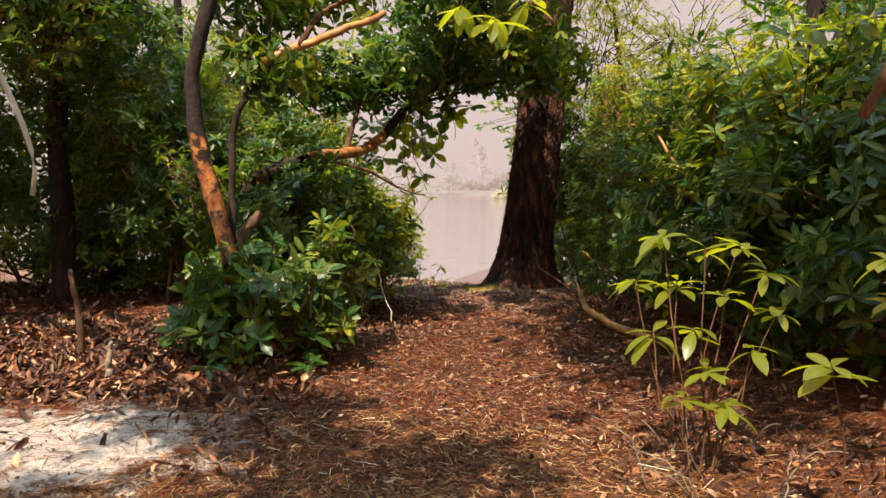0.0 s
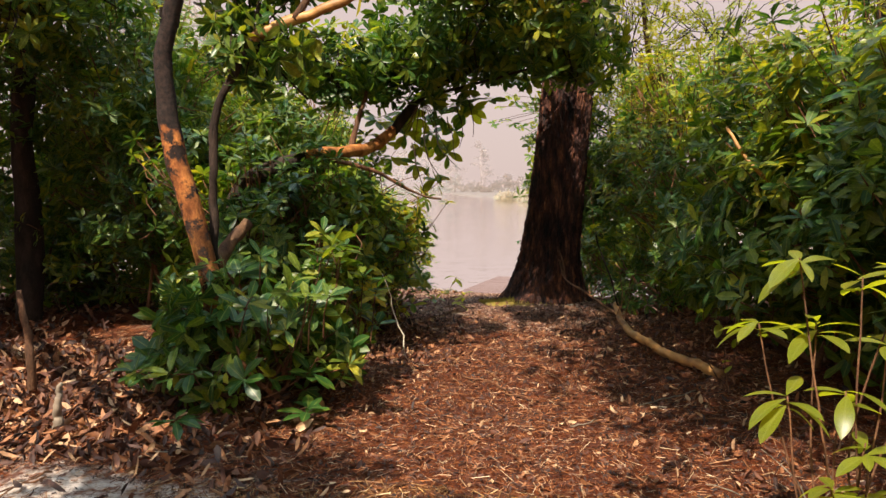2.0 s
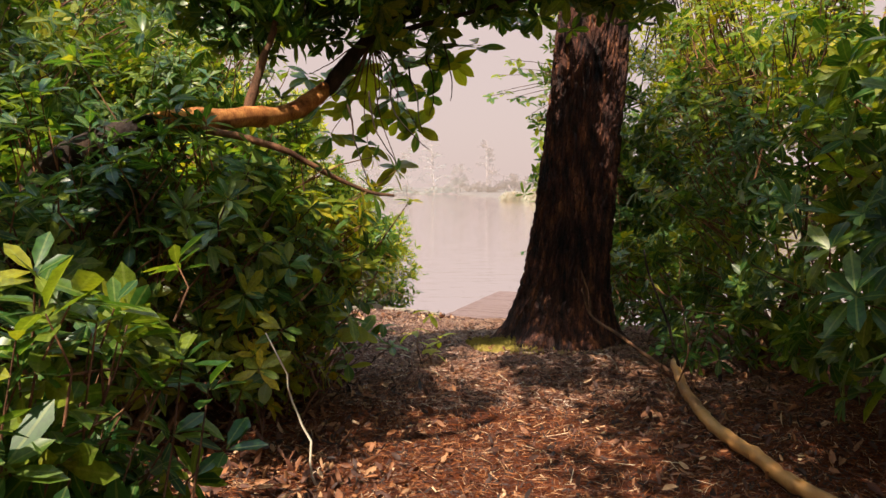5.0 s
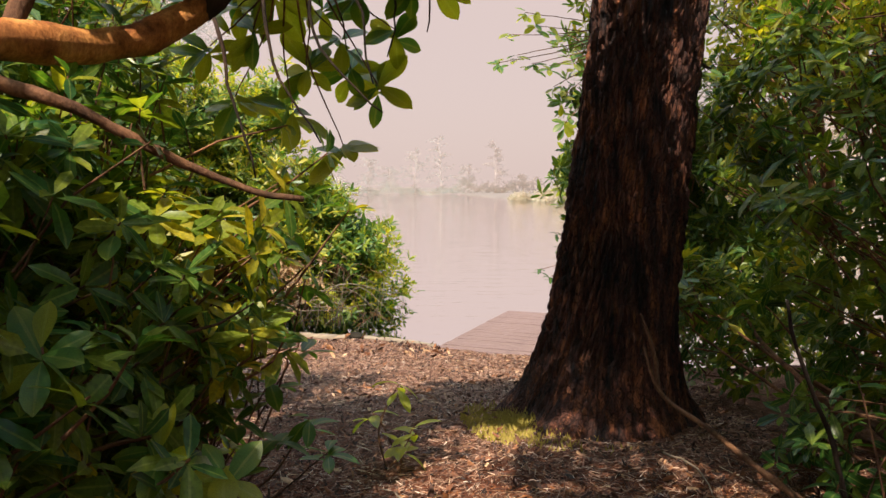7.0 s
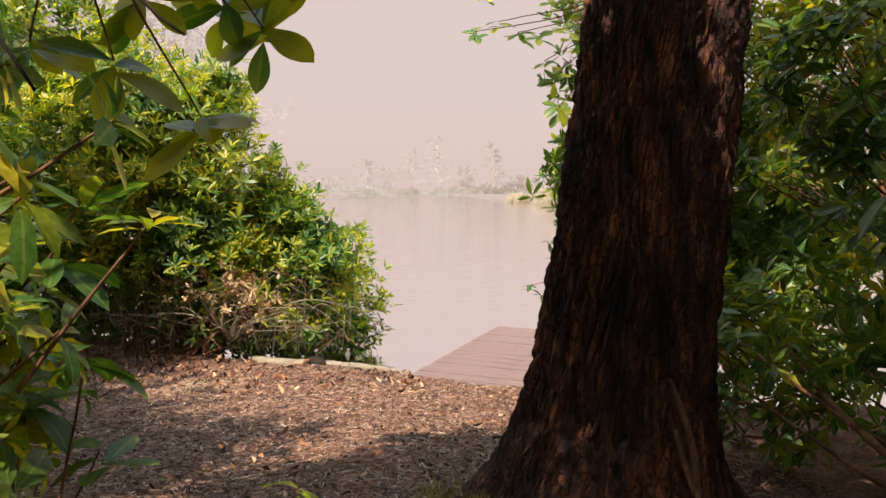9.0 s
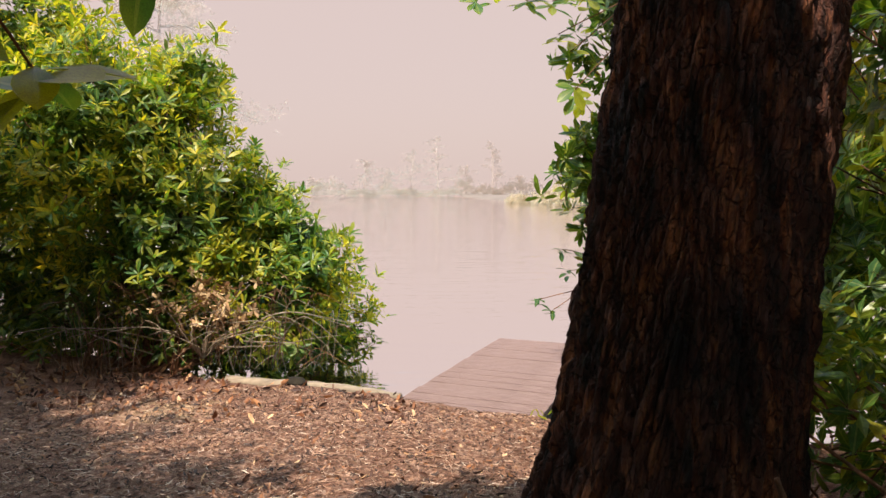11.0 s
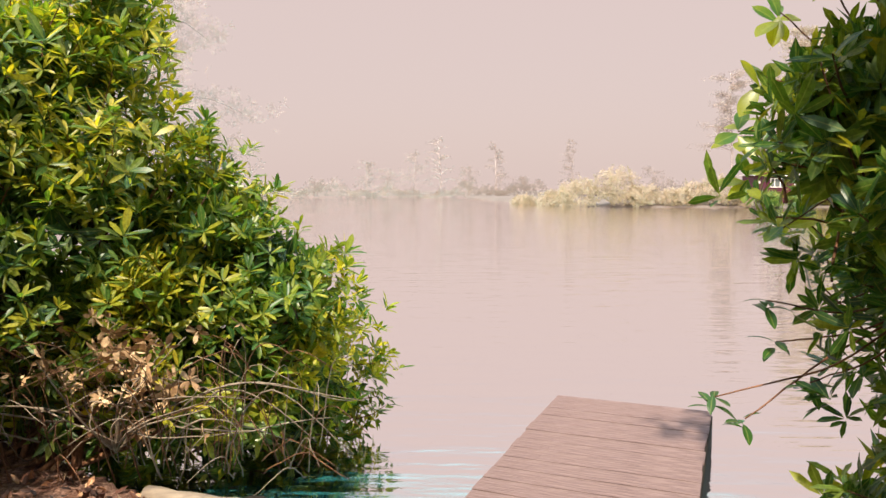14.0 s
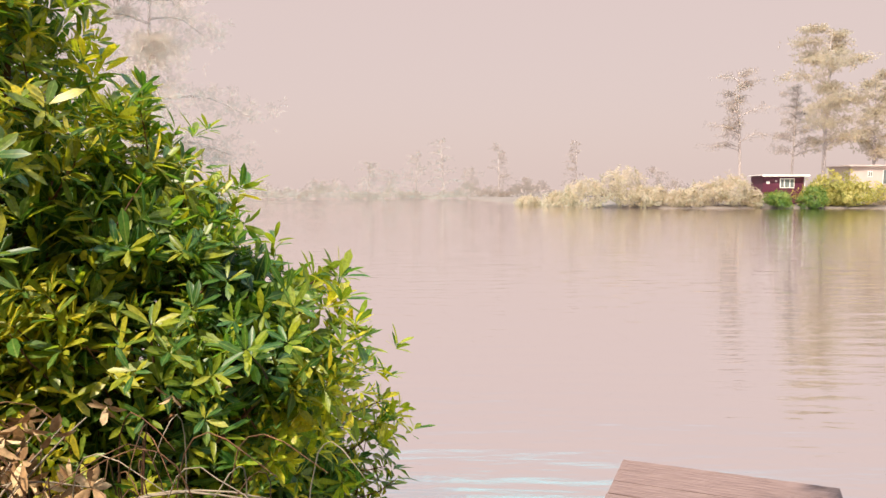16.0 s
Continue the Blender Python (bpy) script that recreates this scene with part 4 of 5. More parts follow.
# added trees: crown lobes hang mostly out of view, placed to shade the wood
def shade_tree(x, y, h, r0, lobes, count, seed, leaf=0.2, lean=0.0, bark=None):
    ob = thing("shading_tree", "tall dark-trunked tree with leafy crown added to shade the wood", "tree", (x, y, float(ground_z(x, y))), "woodland trees")
    limb(ob, "trunk", [(x, y, -0.2), (x + 0.05 + lean * 0.3, y, h * 0.35), (x + lean * 0.7, y + 0.1, h * 0.7), (x + lean, y, h)], r0, r0 * 0.5, bark or STEM_DARK, 30, 0.02, seed=seed)
    for k, (c, rr) in enumerate(lobes):
        limb(ob, "limb", [(x + lean * 0.6, y, h * (0.5 + 0.1 * (k % 4))), ((x + c[0]) / 2, (y + c[1]) / 2, (h * 0.7 + c[2]) / 2), c], r0 * 0.4, 0.02, bark or STEM_DARK, 18, 0.03, seed=seed + k)
    crown(ob, lobes, count, leaf, LEAF, seed)
    return ob


shade_tree(-4.7, 9.0, 5.5, 0.15, [((-5.4, 9.2, 4.6), (1.7, 1.6, 1.2)), ((-7.2, 9.4, 4.8), (2.0, 1.8, 1.5)), ((-5.2, 6.9, 5.0), (1.4, 1.2, 0.6)), ((-6.9, 7.2, 5.2), (1.5, 1.3, 0.6))], 3800, 71, 0.18)
shade_tree(-3.9, 11.0, 5.0, 0.09, [((-5.4, 11.4, 4.4), (1.4, 1.3, 1.0)), ((-8.0, 11.0, 4.6), (2.0, 2.0, 1.6))], 1000, 72, 0.18)
ht = shade_tree(-5.6, 5.0, 6.5, 0.18, [((-7.0, 5.4, 6.0), (1.6, 1.6, 1.1)), ((-8.2, 4.4, 6.2), (1.8, 1.8, 1.2)), ((-8.0, 7.2, 6.4), (1.8, 1.6, 0.9)), ((-9.5, 9.0, 6.6), (2.0, 1.6, 1.0)), ((-6.2, 6.4, 6.2), (1.6, 1.4, 0.7)), ((-1.7, 0.6, 4.6), (0.8, 0.7, 0.3)), ((-2.75, 1.5, 4.5), (0.75, 0.7, 0.3)), ((-2.9, 3.1, 4.3), (0.7, 0.5, 0.3)), ((-3.2, 4.9, 4.6), (0.7, 0.5, 0.35))], 3700, 73, 0.24)
limb(ht, "limb", [(-5.6, 5.0, 3.6), (-4.0, 4.3, 3.5), (-2.75, 3.9, 2.75), (-2.36, 3.9, 2.15), (-2.22, 3.9, 1.85), (-2.15, 3.9, 1.6), (-2.17, 3.9, 1.44)], 0.03, 0.013, PALE_WOOD, 40, 0.006, "pale bare hanging limb")
shade_tree(-3.4, -1.2, 6.5, 0.18, [((-4.4, -2.0, 6.0), (1.7, 1.5, 1.0)), ((-1.4, -2.4, 5.6), (1.3, 1.2, 0.8))], 450, 74, 0.24)
shade_tree(3.6, 1.4, 6.0, 0.16, [((2.6, 2.0, 5.4), (1.8, 1.6, 0.9)), ((2.3, 0.2, 5.8), (1.2, 1.2, 0.8)), ((0.9, 5.6, 4.2), (0.7, 0.8, 0.4)), ((1.5, 7.2, 4.3), (1.1, 1.0, 0.5)), ((0.4, 3.6, 4.4), (1.0, 1.1, 0.5)), ((0.5, 2.9, 4.3), (0.8, 0.6, 0.45)), ((1.4, 2.9, 4.0), (0.9, 0.9, 0.45)), ((0.95, 1.7, 4.3), (0.45, 0.6, 0.3)), ((0.3, 5.0, 4.2), (0.8, 0.9, 0.4)), ((-0.1, 6.9, 3.9), (0.8, 0.8, 0.4)), ((0.9, 8.0, 4.3), (1.2, 1.0, 0.45))], 2100, 75, 0.2)
shade_tree(4.3, 8.6, 5.5, 0.15, [((5.4, 8.2, 4.4), (1.4, 1.5, 1.0)), ((5.6, 10.4, 4.6), (1.6, 1.6, 1.2))], 600, 76, 0.2)
at = thing("lakeside_tree", "airy yellow-green small-leaved tree beside the lake", "tree", (3.6, 12.6, float(ground_z(3.6, 12.6))))
limb(at, "trunk", [(3.6, 12.6, -0.5), (3.4, 12.6, 1.5), (3.1, 12.7, 3.0), (2.9, 12.8, 4.5)], 0.07, 0.03, STEM, 26, 0.015)
crown(at, [((2.8, 12.9, 3.6), (1.3, 1.0, 1.1)), ((4.2, 12.9, 3.6), (1.3, 1.0, 1.3)), ((2.6, 12.7, 4.8), (1.0, 0.9, 0.7))], 1100, 0.10, LEAF_YOUNG, 77)


# ---- young shoots, each leaf its own piece ----
def leaf_mesh(name, material, width, droop):
    g = Geo()
    v, f, uv = fine_blade(width, droop)
    g.add(v, f, uv)
    return g.mesh(name, material)


LEAVES_YOUNG = [leaf_mesh("leaf", LEAF_YOUNG, w, d) for w, d in ((0.34, 0.1), (0.30, 0.3), (0.38, 0.45))]
LEAVES_MID = [leaf_mesh("leaf", LEAF_SUN, w, d) for w, d in ((0.42, 0.1), (0.38, 0.3), (0.46, 0.45))]
LEAVES_HANG = [leaf_mesh("leaf", m, w, d) for m, w, d in ((LEAF_YOUNG, 0.44, 0.05), (LEAF_SUN, 0.40, 0.15), (LEAF_YOUNG, 0.48, 0.2), (LEAF_SUN, 0.46, 0.1))]
LEAVES_GREEN = [leaf_mesh("leaf", LEAF, w, d) for w, d in ((0.34, 0.1), (0.30, 0.3), (0.38, 0.45))]


def shoot(label, base, tips, leaf, meshes, seed, count=(6, 9), name="rhododendron_shoot", up=(-0.35, 0.5), z=None, face=(0.0, 0.0)):
    r = np.random.default_rng(seed)
    b = np.array((base[0], base[1], float(ground_z(*base)) - 0.03 if z is None else z))
    ob = thing(name, label, "shrub", tuple(b))
    for t in tips:
        t = np.array(t)
        mid = b * 0.5 + t * 0.5 + np.array((r.uniform(-0.08, 0.08), r.uniform(-0.08, 0.08), -0.05))
        g = Geo()
        b0 = b + (0 if z is not None else 1) * np.array((r.uniform(-0.12, 0.12), r.uniform(-0.12, 0.12), 0))
        g.tube(curve_pts([b0, mid, t], 14, 0.006) - b, np.linspace(0.006, 0.003, 14), 5)
        part("stem", g, STEM, ob)
        n = int(r.integers(*count))
        turn = Euler((r.uniform(*face), r.uniform(-0.35, 0.35) if face[1] else 0.0, 0.0)).to_matrix()
        for i in range(n):
            o = new("leaf", meshes[int(r.integers(0, len(meshes)))])
            o.parent = ob
            o.rotation_euler = (turn @ Euler((r.uniform(*up), r.uniform(-0.25, 0.25), i * 2.4 + r.uniform(-0.3, 0.3))).to_matrix()).to_euler()
            o.location = Vector(t - b + np.array((0, 0, r.uniform(-0.05, 0.01))))
            s = leaf * r.uniform(0.75, 1.15)
            o.scale = (s, s, s)


shoot("young rhododendron with glowing yellow-green leaves at path edge", (1.35, 3.75), [(1.32, 3.7, 1.18), (1.12, 3.75, 1.25), (1.66, 3.75, 1.07), (1.26, 3.65, 0.78), (1.07, 3.7, 0.75), (1.31, 3.6, 0.60), (1.58, 3.7, 0.67), (1.45, 3.72, 0.95), (1.42, 3.6, 0.42), (1.22, 3.8, 1.0), (1.50, 3.7, 1.20), (1.2, 3.6, 0.45), (1.75, 3.8, 0.85), (1.0, 3.8, 1.0)], 0.155, LEAVES_YOUNG, 81, (6, 10))
shoot("low seedling rhododendron with one whorl of bright leaves", (1.55, 2.85), [(1.51, 2.8, 0.80)], 0.175, LEAVES_YOUNG, 82, (8, 10))
shoot("seedling rhododendron with bright green leaves", (1.95, 3.1), [(1.85, 3.05, 1.20), (2.0, 3.2, 1.0)], 0.15, LEAVES_YOUNG, 83, (8, 10))
shoot("small green seedling on leaf litter", (-1.62, 4.95), [(-1.60, 4.9, 0.28)], 0.15, LEAVES_GREEN, 84, (8, 10))
shoot("small green seedling beside path", (-0.08, 9.9), [(-0.03, 9.9, 0.42), (0.06, 9.82, 0.22), (-0.16, 9.9, 0.27), (0.0, 9.8, 0.13)], 0.14, LEAVES_YOUNG, 85, (5, 7))
shoot("thin shoot with single yellow leaves", (1.83, 6.3), [(1.80, 6.28, 0.54), (1.87, 6.22, 0.27), (1.70, 6.35, 0.62), (1.95, 6.3, 0.45)], 0.14, LEAVES_YOUNG, 86, (2, 4))
shoot("leafy green shoots overhanging the clearing edge", (-0.75, 9.2), [(-0.35, 9.25, 0.45), (-0.40, 9.35, 0.75), (-0.35, 9.2, 1.05), (-0.55, 9.05, 1.25), (-0.30, 9.4, 0.25)], 0.14, LEAVES_MID, 87)
shoot("translucent green leaf whorls hanging from arching limb", (-0.42, 9.3), [(-0.13, 9.96, 1.92), (-0.30, 9.9, 2.15), (-0.45, 9.8, 2.0), (-0.05, 10.0, 2.2), (-0.5, 9.7, 1.78), (-0.28, 9.8, 1.62), (-0.2, 9.75, 2.35), (0.15, 9.9, 2.45), (-0.55, 9.6, 2.3), (0.35, 9.8, 2.55), (-0.62, 9.5, 2.1), (-0.75, 9.7, 2.25), (-0.85, 9.6, 2.05), (-0.40, 9.95, 2.3), (-0.65, 9.85, 2.38), (0.05, 9.8, 2.38), (-0.95, 9.7, 2.3), (-0.28, 10.05, 2.02), (-0.8, 9.8, 1.85)], 0.2, LEAVES_HANG, 89, (7, 10), "hanging_shoot", (-0.7, 0.3), 2.5, face=(0.5, 1.3))
shoot("leafy green shoots at the bush edge", (-0.85, 9.0), [(-0.50, 9.35, 1.24), (-0.62, 9.3, 1.05), (-0.55, 9.3, 0.9), (-0.68, 9.2, 0.75), (-0.50, 9.2, 0.6), (-0.62, 9.1, 0.5), (-0.75, 9.2, 1.4), (-0.45, 9.1, 0.4), (-0.7, 9.35, 1.2), (-0.8, 9.3, 0.95), (-0.6, 9.0, 0.28)], 0.17, LEAVES_MID, 90, (6, 9))


shoot("upright rhododendron shoots with fresh green leaf whorls", (-1.45, 5.95), [(-1.5 + 0.62 * math.cos(a) * q, 5.95 + 0.5 * math.sin(a) * q, 0.30 + 0.62 * (1 - q) + 0.22 * h) for a, q, h in ((0.2, 1.1, 0.9), (5.6, 1.0, 0.2), (4.9, 1.05, 0.5), (4.3, 0.9, 0.1), (3.7, 1.05, 0.8), (3.1, 1.1, 0.3), (5.2, 0.6, 0.9), (4.4, 0.5, 0.4), (0.6, 0.6, 1.0), (2.6, 0.5, 0.9), (5.9, 0.75, 0.6), (3.9, 0.7, 1.0), (4.7, 0.2, 0.8), (5.4, 1.25, 0.1))], 0.165, [leaf_mesh("leaf", m, w, d) for m, w, d in ((LEAF, 0.36, 0.1), (LEAF_SUN, 0.40, 0.25), (LEAF, 0.42, 0.2))], 91, (6, 10), up=(-0.1, 0.75), face=(0.1, 0.9))


# ---- fallen wood ----
def stick(name, label, pts, r0, r1, material, category="branch", n=20, wobble=0.01, sides=8):
    g = Geo()
    c = curve_pts(pts, n, wobble)
    o = c[0].copy()
    g.tube(c - o, np.linspace(r0, r1, n) * (1 + 0.1 * np.sin(np.arange(n) * 2.3)), sides)
    ob = new(name, g.mesh(name, material))
    ob.location = o
    return tagged(ob, label, category)


def gz(x, y, h=0.0):
    return (x, y, float(ground_z(x, y)) + h)


stick("fallen_branch", "fallen orange-brown branch on the needle-covered ground", [gz(1.66, 8.85, 0.22), gz(1.64, 8.6, 0.10), gz(1.60, 8.2, 0.06), gz(1.58, 7.7, 0.07), gz(1.70, 7.05, 0.05), gz(1.90, 6.5, 0.03)], 0.030, 0.040, BARE_WOOD, "branch", 48, 0.010, 10)
stick("dead_branch", "thin bare upright branch at foot of pine", [gz(1.75, 9.2, 0.02), gz(1.45, 9.6, 0.22), gz(1.27, 9.9, 0.36), gz(1.22, 9.95, 0.55)], 0.018, 0.008, STEM, "branch", 20, 0.004)
stick("dead_branch", "thin bare upright branch at foot of pine", [gz(1.28, 9.9, 0.34), gz(1.27, 9.93, 0.5), gz(1.20, 9.95, 0.72)], 0.016, 0.006, STEM, "branch", 20, 0.003)
stick("bare_branch", "bare pale-brown branch leaning among the leaves", [(2.60, 5.6, 0.75), (2.2, 5.99, 1.35), (1.98, 6.3, 1.67), (1.86, 6.44, 1.93)], 0.022, 0.012, BARE_WOOD, "branch")
stick("bare_branch", "crooked brown branch high in the bush", [(2.2, 3.9, 1.85), (2.3, 3.8, 2.15), (2.42, 3.7, 2.4), (2.6, 3.6, 2.7)], 0.03, 0.022, STEM, "branch")
stick("old_stump", "thin broken orange-brown stump among leaf litter", [gz(-3.1, 6.2, -0.05), gz(-3.1, 6.2, 0.35), gz(-3.2, 6.25, 0.75)], 0.035, 0.02, STEM, "stump")
stick("old_stump", "short broken mossy stump among leaf litter", [gz(-2.5, 5.4, -0.05), gz(-2.5, 5.4, 0.15), gz(-2.47, 5.4, 0.30)], 0.035, 0.015, EDGE_WOOD, "stump")
for k in range(34):
    x, y = rng.uniform(-3.2, 2.2), rng.uniform(3.2, 12.5)
    a, ln = rng.uniform(0, 6.28), rng.uniform(0.25, 0.7)
    dx, dy = math.cos(a) * ln / 2, math.sin(a) * ln / 2
    stick("fallen_twig", "thin fallen twig on the forest floor", [gz(x - dx, y - dy, 0.015), gz(x + 0.03, y, 0.03), gz(x + dx, y + dy, 0.012)], 0.006, 0.003, STEM if k % 3 else EDGE_WOOD, "twig", 9, 0.012, 5)

# edging timber along the landing
stick("edging_log", "weathered timber edging log along the shore", [(-1.75, 15.5, -0.49), (-1.2, 15.32, -0.48), (-0.5, 15.16, -0.49), (0.0, 15.0, -0.52)], 0.055, 0.05, EDGE_WOOD, "log", 18, 0.004, 10)
rk = bmesh.new()
bmesh.ops.create_icosphere(rk, subdivisions=2, radius=0.09)
for v in rk.verts:
    v.co = Vector((v.co.x * 1.3, v.co.y * 0.8, v.co.z * 0.6)) * (1 + 0.25 * noise.noise(v.co * 14))
ro = new("stone", bm_mesh("stone", rk, DARK_WOOD))
ro.location = (-1.0, 15.2, -0.42)
tagged(ro, "dark wet stone beside the edging log", "stone")


# ---- the jetty ----
def jetty():
    u = Vector((1.12, 2.92, 0)).normalized()
    ang = math.degrees(math.atan2(-u.x, u.y))
    ob = thing("jetty", "weathered wooden jetty of grey-pink grooved deck boards", "jetty")
    ob.matrix_world = pose(1.08, 18.0, -0.56, 0, 0, ang)
    w, pitch, gap, th = 1.36, 0.215, 0.008, 0.035
    bm = bmesh.new()
    # one grooved board, its length across the jetty
    n = 9
    prof = []
    for i in range(n):
        y0 = -pitch + gap + (pitch - gap) * i / n
        y1 = -pitch + gap + (pitch - gap) * (i + 1) / n
        prof += [(y0 + 0.002, 0), (y1 - 0.006, 0), (y1 - 0.005, -0.004), (y1 - 0.0005, -0.004)]
    prof += [(0.0, -th), (-pitch + gap, -th)]
    a = [bm.verts.new((0, y, z)) for y, z in prof]
    b = [bm.verts.new((w, y, z)) for y, z in prof]
    for i in range(len(prof)):
        j = (i + 1) % len(prof)
        bm.faces.new((a[i], b[i], b[j], a[j]))
    bm.faces.new(a[::-1]), bm.faces.new(b)
    bmesh.ops.recalc_face_normals(bm, faces=bm.faces)
    me = bm_mesh("deck_board", bm, DECK)
    r = np.random.default_rng(9)
    for k in range(17):
        o = new("deck_board", me)
        o.parent = ob
        o.location = (r.uniform(-0.008, 0.008), -pitch * k, r.uniform(-0.003, 0.003))
        o.rotation_euler = (0, 0, r.uniform(-0.004, 0.004))
    for x in (0.06, w / 2 - 0.03, w - 0.12):
        part("beam", box("beam", x, x + 0.06, -3.6, -0.03, -0.19, -0.04, DARK_WOOD, 0.006), None, ob)
    for x in (0.0, w - 0.09):
        for y in (-0.35, -1.9, -3.2):
            part("post", box("post", x, x + 0.09, y, y + 0.09, -1.3, -0.045, DARK_WOOD, 0.008), None, ob)
    # Added board: the shade between deck edge and water as a solid strip.
    part("shade_board", box("shade_board", w - 0.015, w + 0.015, -3.5, -0.05, -0.33, -0.03, DARK_WOOD, 0.004), None, ob, "dark board standing in for the shade under the jetty")


jetty()


# ---- litter ----
def on_land(x, y):
    return y < shore_y(x) - 0.12


def strips(name, label, count, area, length, width, material, seed, lift=0.008, drift=None):
    """Needles or thin chips lying in all directions, each a slightly bent strip."""
    r = np.random.default_rng(seed)
    x, y = r.uniform(area[0], area[1], count), r.uniform(area[2], area[3], count)
    keep = on_land(x, y) & (np.hypot(x - 1.15, y - 10.75) > 0.6) & ((np.hypot((x + 2.4) * 0.8, y - 4.1) > 0.75) | (r.uniform(0, 1, count) < 0.22))
    if drift:
        keep &= smooth_noise(np.stack([x, y, x * 0], -1), 0.8, seed) > r.normal(0, 0.25, count)
    x, y = x[keep], y[keep]
    k = len(x)
    a, ln, w = r.uniform(0, 2 * np.pi, k), r.uniform(*length, k), r.uniform(*width, k)
    dx, dy = np.cos(a), np.sin(a)
    u = np.linspace(-0.5, 0.5, 2)
    bend = r.uniform(-0.25, 0.25, k)
    px = x[:, None] + u * (dx * ln)[:, None] - (u**2 * (dy * ln * bend)[:, None])
    py = y[:, None] + u * (dy * ln)[:, None] + (u**2 * (dx * ln * bend)[:, None])
    pz = ground_z(px, py) + lift * (0.3 + r.uniform(0, 1, (k, 1))) + r.uniform(-0.6, 0.6, (k, 1)) * lift * u * 3
    wx, wy = (-dy * w / 2)[:, None], (dx * w / 2)[:, None]
    tilt = (r.uniform(-0.5, 0.5, k) * w)[:, None]
    v = np.stack([np.stack([px - wx, py - wy, pz - tilt], -1), np.stack([px + wx, py + wy, pz + tilt], -1)], 2).reshape(-1, 3)
    f0 = np.array([(0, 2, 3), (0, 3, 1)])
    g = Geo()
    g.add(v, f0[None] + (np.arange(k) * 4)[:, None, None])
    tagged(new(name, g.mesh(name, material)), label, "litter", kind="stuff")


strips("pine_needles", "brown pine needles strewn over the forest floor", 150000, (-3.6, 2.6, 2.4, 9.5), (0.022, 0.075), (0.0014, 0.0032), NEEDLE, 101)
strips("pine_needles", "pale brown needles strewn over the landing", 120000, (-3.4, 2.4, 8.6, 15.2), (0.02, 0.07), (0.0016, 0.004), NEEDLE_PALE, 102)
strips("golden_needles", "golden dry pine needles in drifts on the path", 8000, (-2.9, 1.3, 2.2, 4.6), (0.04, 0.10), (0.002, 0.0045), NEEDLE_GOLD, 104, 0.012, drift=0.52)
strips("wood_chips", "brown bark chips strewn over the path", 12000, (-3.2, 2.2, 2.4, 15.0), (0.018, 0.045), (0.006, 0.014), DEADLEAF, 103, 0.012)

STRAW = island_mat("pale_straw", [(0.0, (0.20, 0.09, 0.04)), (0.5, (0.42, 0.24, 0.12)), (1.0, (0.70, 0.55, 0.38))])
strips("straws", "long pale dry straws and twigs strewn over the path", 1300, (-2.6, 2.2, 2.9, 11.5), (0.07, 0.18), (0.0016, 0.0032), STRAW, 105, 0.016)

CRUMB = island_mat("dark_bark_crumb", [(0.0, (0.012, 0.007, 0.006)), (0.7, (0.06, 0.026, 0.017)), (1.0, (0.20, 0.10, 0.06))])
strips("bark_crumbs", "dark bark crumbs trodden into the path and landing", 36000, (-3.2, 2.4, 2.4, 15.1), (0.010, 0.032), (0.004, 0.011), CRUMB, 106, 0.009)


def dead_leaves(name, label, count, area, size, seed, density=None):
    r = np.random.default_rng(seed)
    x, y = r.uniform(area[0], area[1], count), r.uniform(area[2], area[3], count)
    keep = on_land(x, y)
    if density:
        keep &= r.uniform(0, 1, count) < density(x, y)
    x, y = x[keep], y[keep]
    p = np.stack([x, y, ground_z(x, y) + r.uniform(0.008, 0.05, len(x))], -1)
    d = r.normal(0, 0.75, p.shape) + np.array((0, 0, 1.0))
    tmpl = []
    rr = np.random.default_rng(seed + 1)
    for k in range(9):
        v, f, uv = leaf_blade(rr.uniform(0.26, 0.5), rr.uniform(-0.7, 0.8), rr.uniform(-0.15, 0.2))
        tmpl.append((v - np.array((0, 0.5, 0)), f, uv))
    g = Geo()
    scatter(g, tmpl, p, d, r.uniform(*size, len(x)), r)
    tagged(new(name, g.mesh(name, DEADLEAF)), label, "litter", kind="stuff")


dead_leaves("dead_leaves", "curled brown oak leaves heaped beside the path", 6500, (-4.2, -0.9, 3.6, 7.6), (0.05, 0.12), 111, lambda x, y: np.clip((-x - 0.9) / 1.2, 0.15, 1) * np.where(np.hypot((x + 2.4) * 0.8, y - 4.1) < 0.85, 0.05, 1))
dead_leaves("dead_leaves", "curled brown leaves under the bushes", 1500, (0.8, 3.2, 2.2, 9.6), (0.04, 0.09), 112, lambda x, y: np.clip((x - 0.7) / 0.9, 0.05, 1))
dead_leaves("dead_leaves", "scattered brown leaves on the path", 900, (-1.2, 1.6, 2.6, 12.5), (0.03, 0.07), 113)
dead_leaves("dead_leaves", "rust-brown leaves under the lakeside bush", 1800, (-4.5, 0.2, 13.6, 16.0), (0.04, 0.10), 114, lambda x, y: np.clip((y - 13.8) / 1.4, 0.05, 1))

# moss cushion at the pine's foot
mg = Geo()
mr_ = np.random.default_rng(8)
for k in range(1500):
    a, q = mr_.normal(3.45, 0.42), mr_.uniform(0.48, 0.86)
    x, y = 1.15 + q * math.cos(a), 10.75 + q * math.sin(a)
    z = float(ground_z(x, y)) + max(0, 0.64 - q) * 0.5 * mr_.uniform(0, 1)
    t = mr_.uniform(-0.018, 0.018, 2)
    mg.add([(x - 0.006, y, z), (x + 0.006, y, z), (x + t[0], y + t[1], z + mr_.uniform(0.015, 0.045))], [(0, 1, 2)])
tagged(new("moss", mg.mesh("moss", MOSS)), "yellow-green moss cushion round the pine's foot", "moss", kind="stuff")

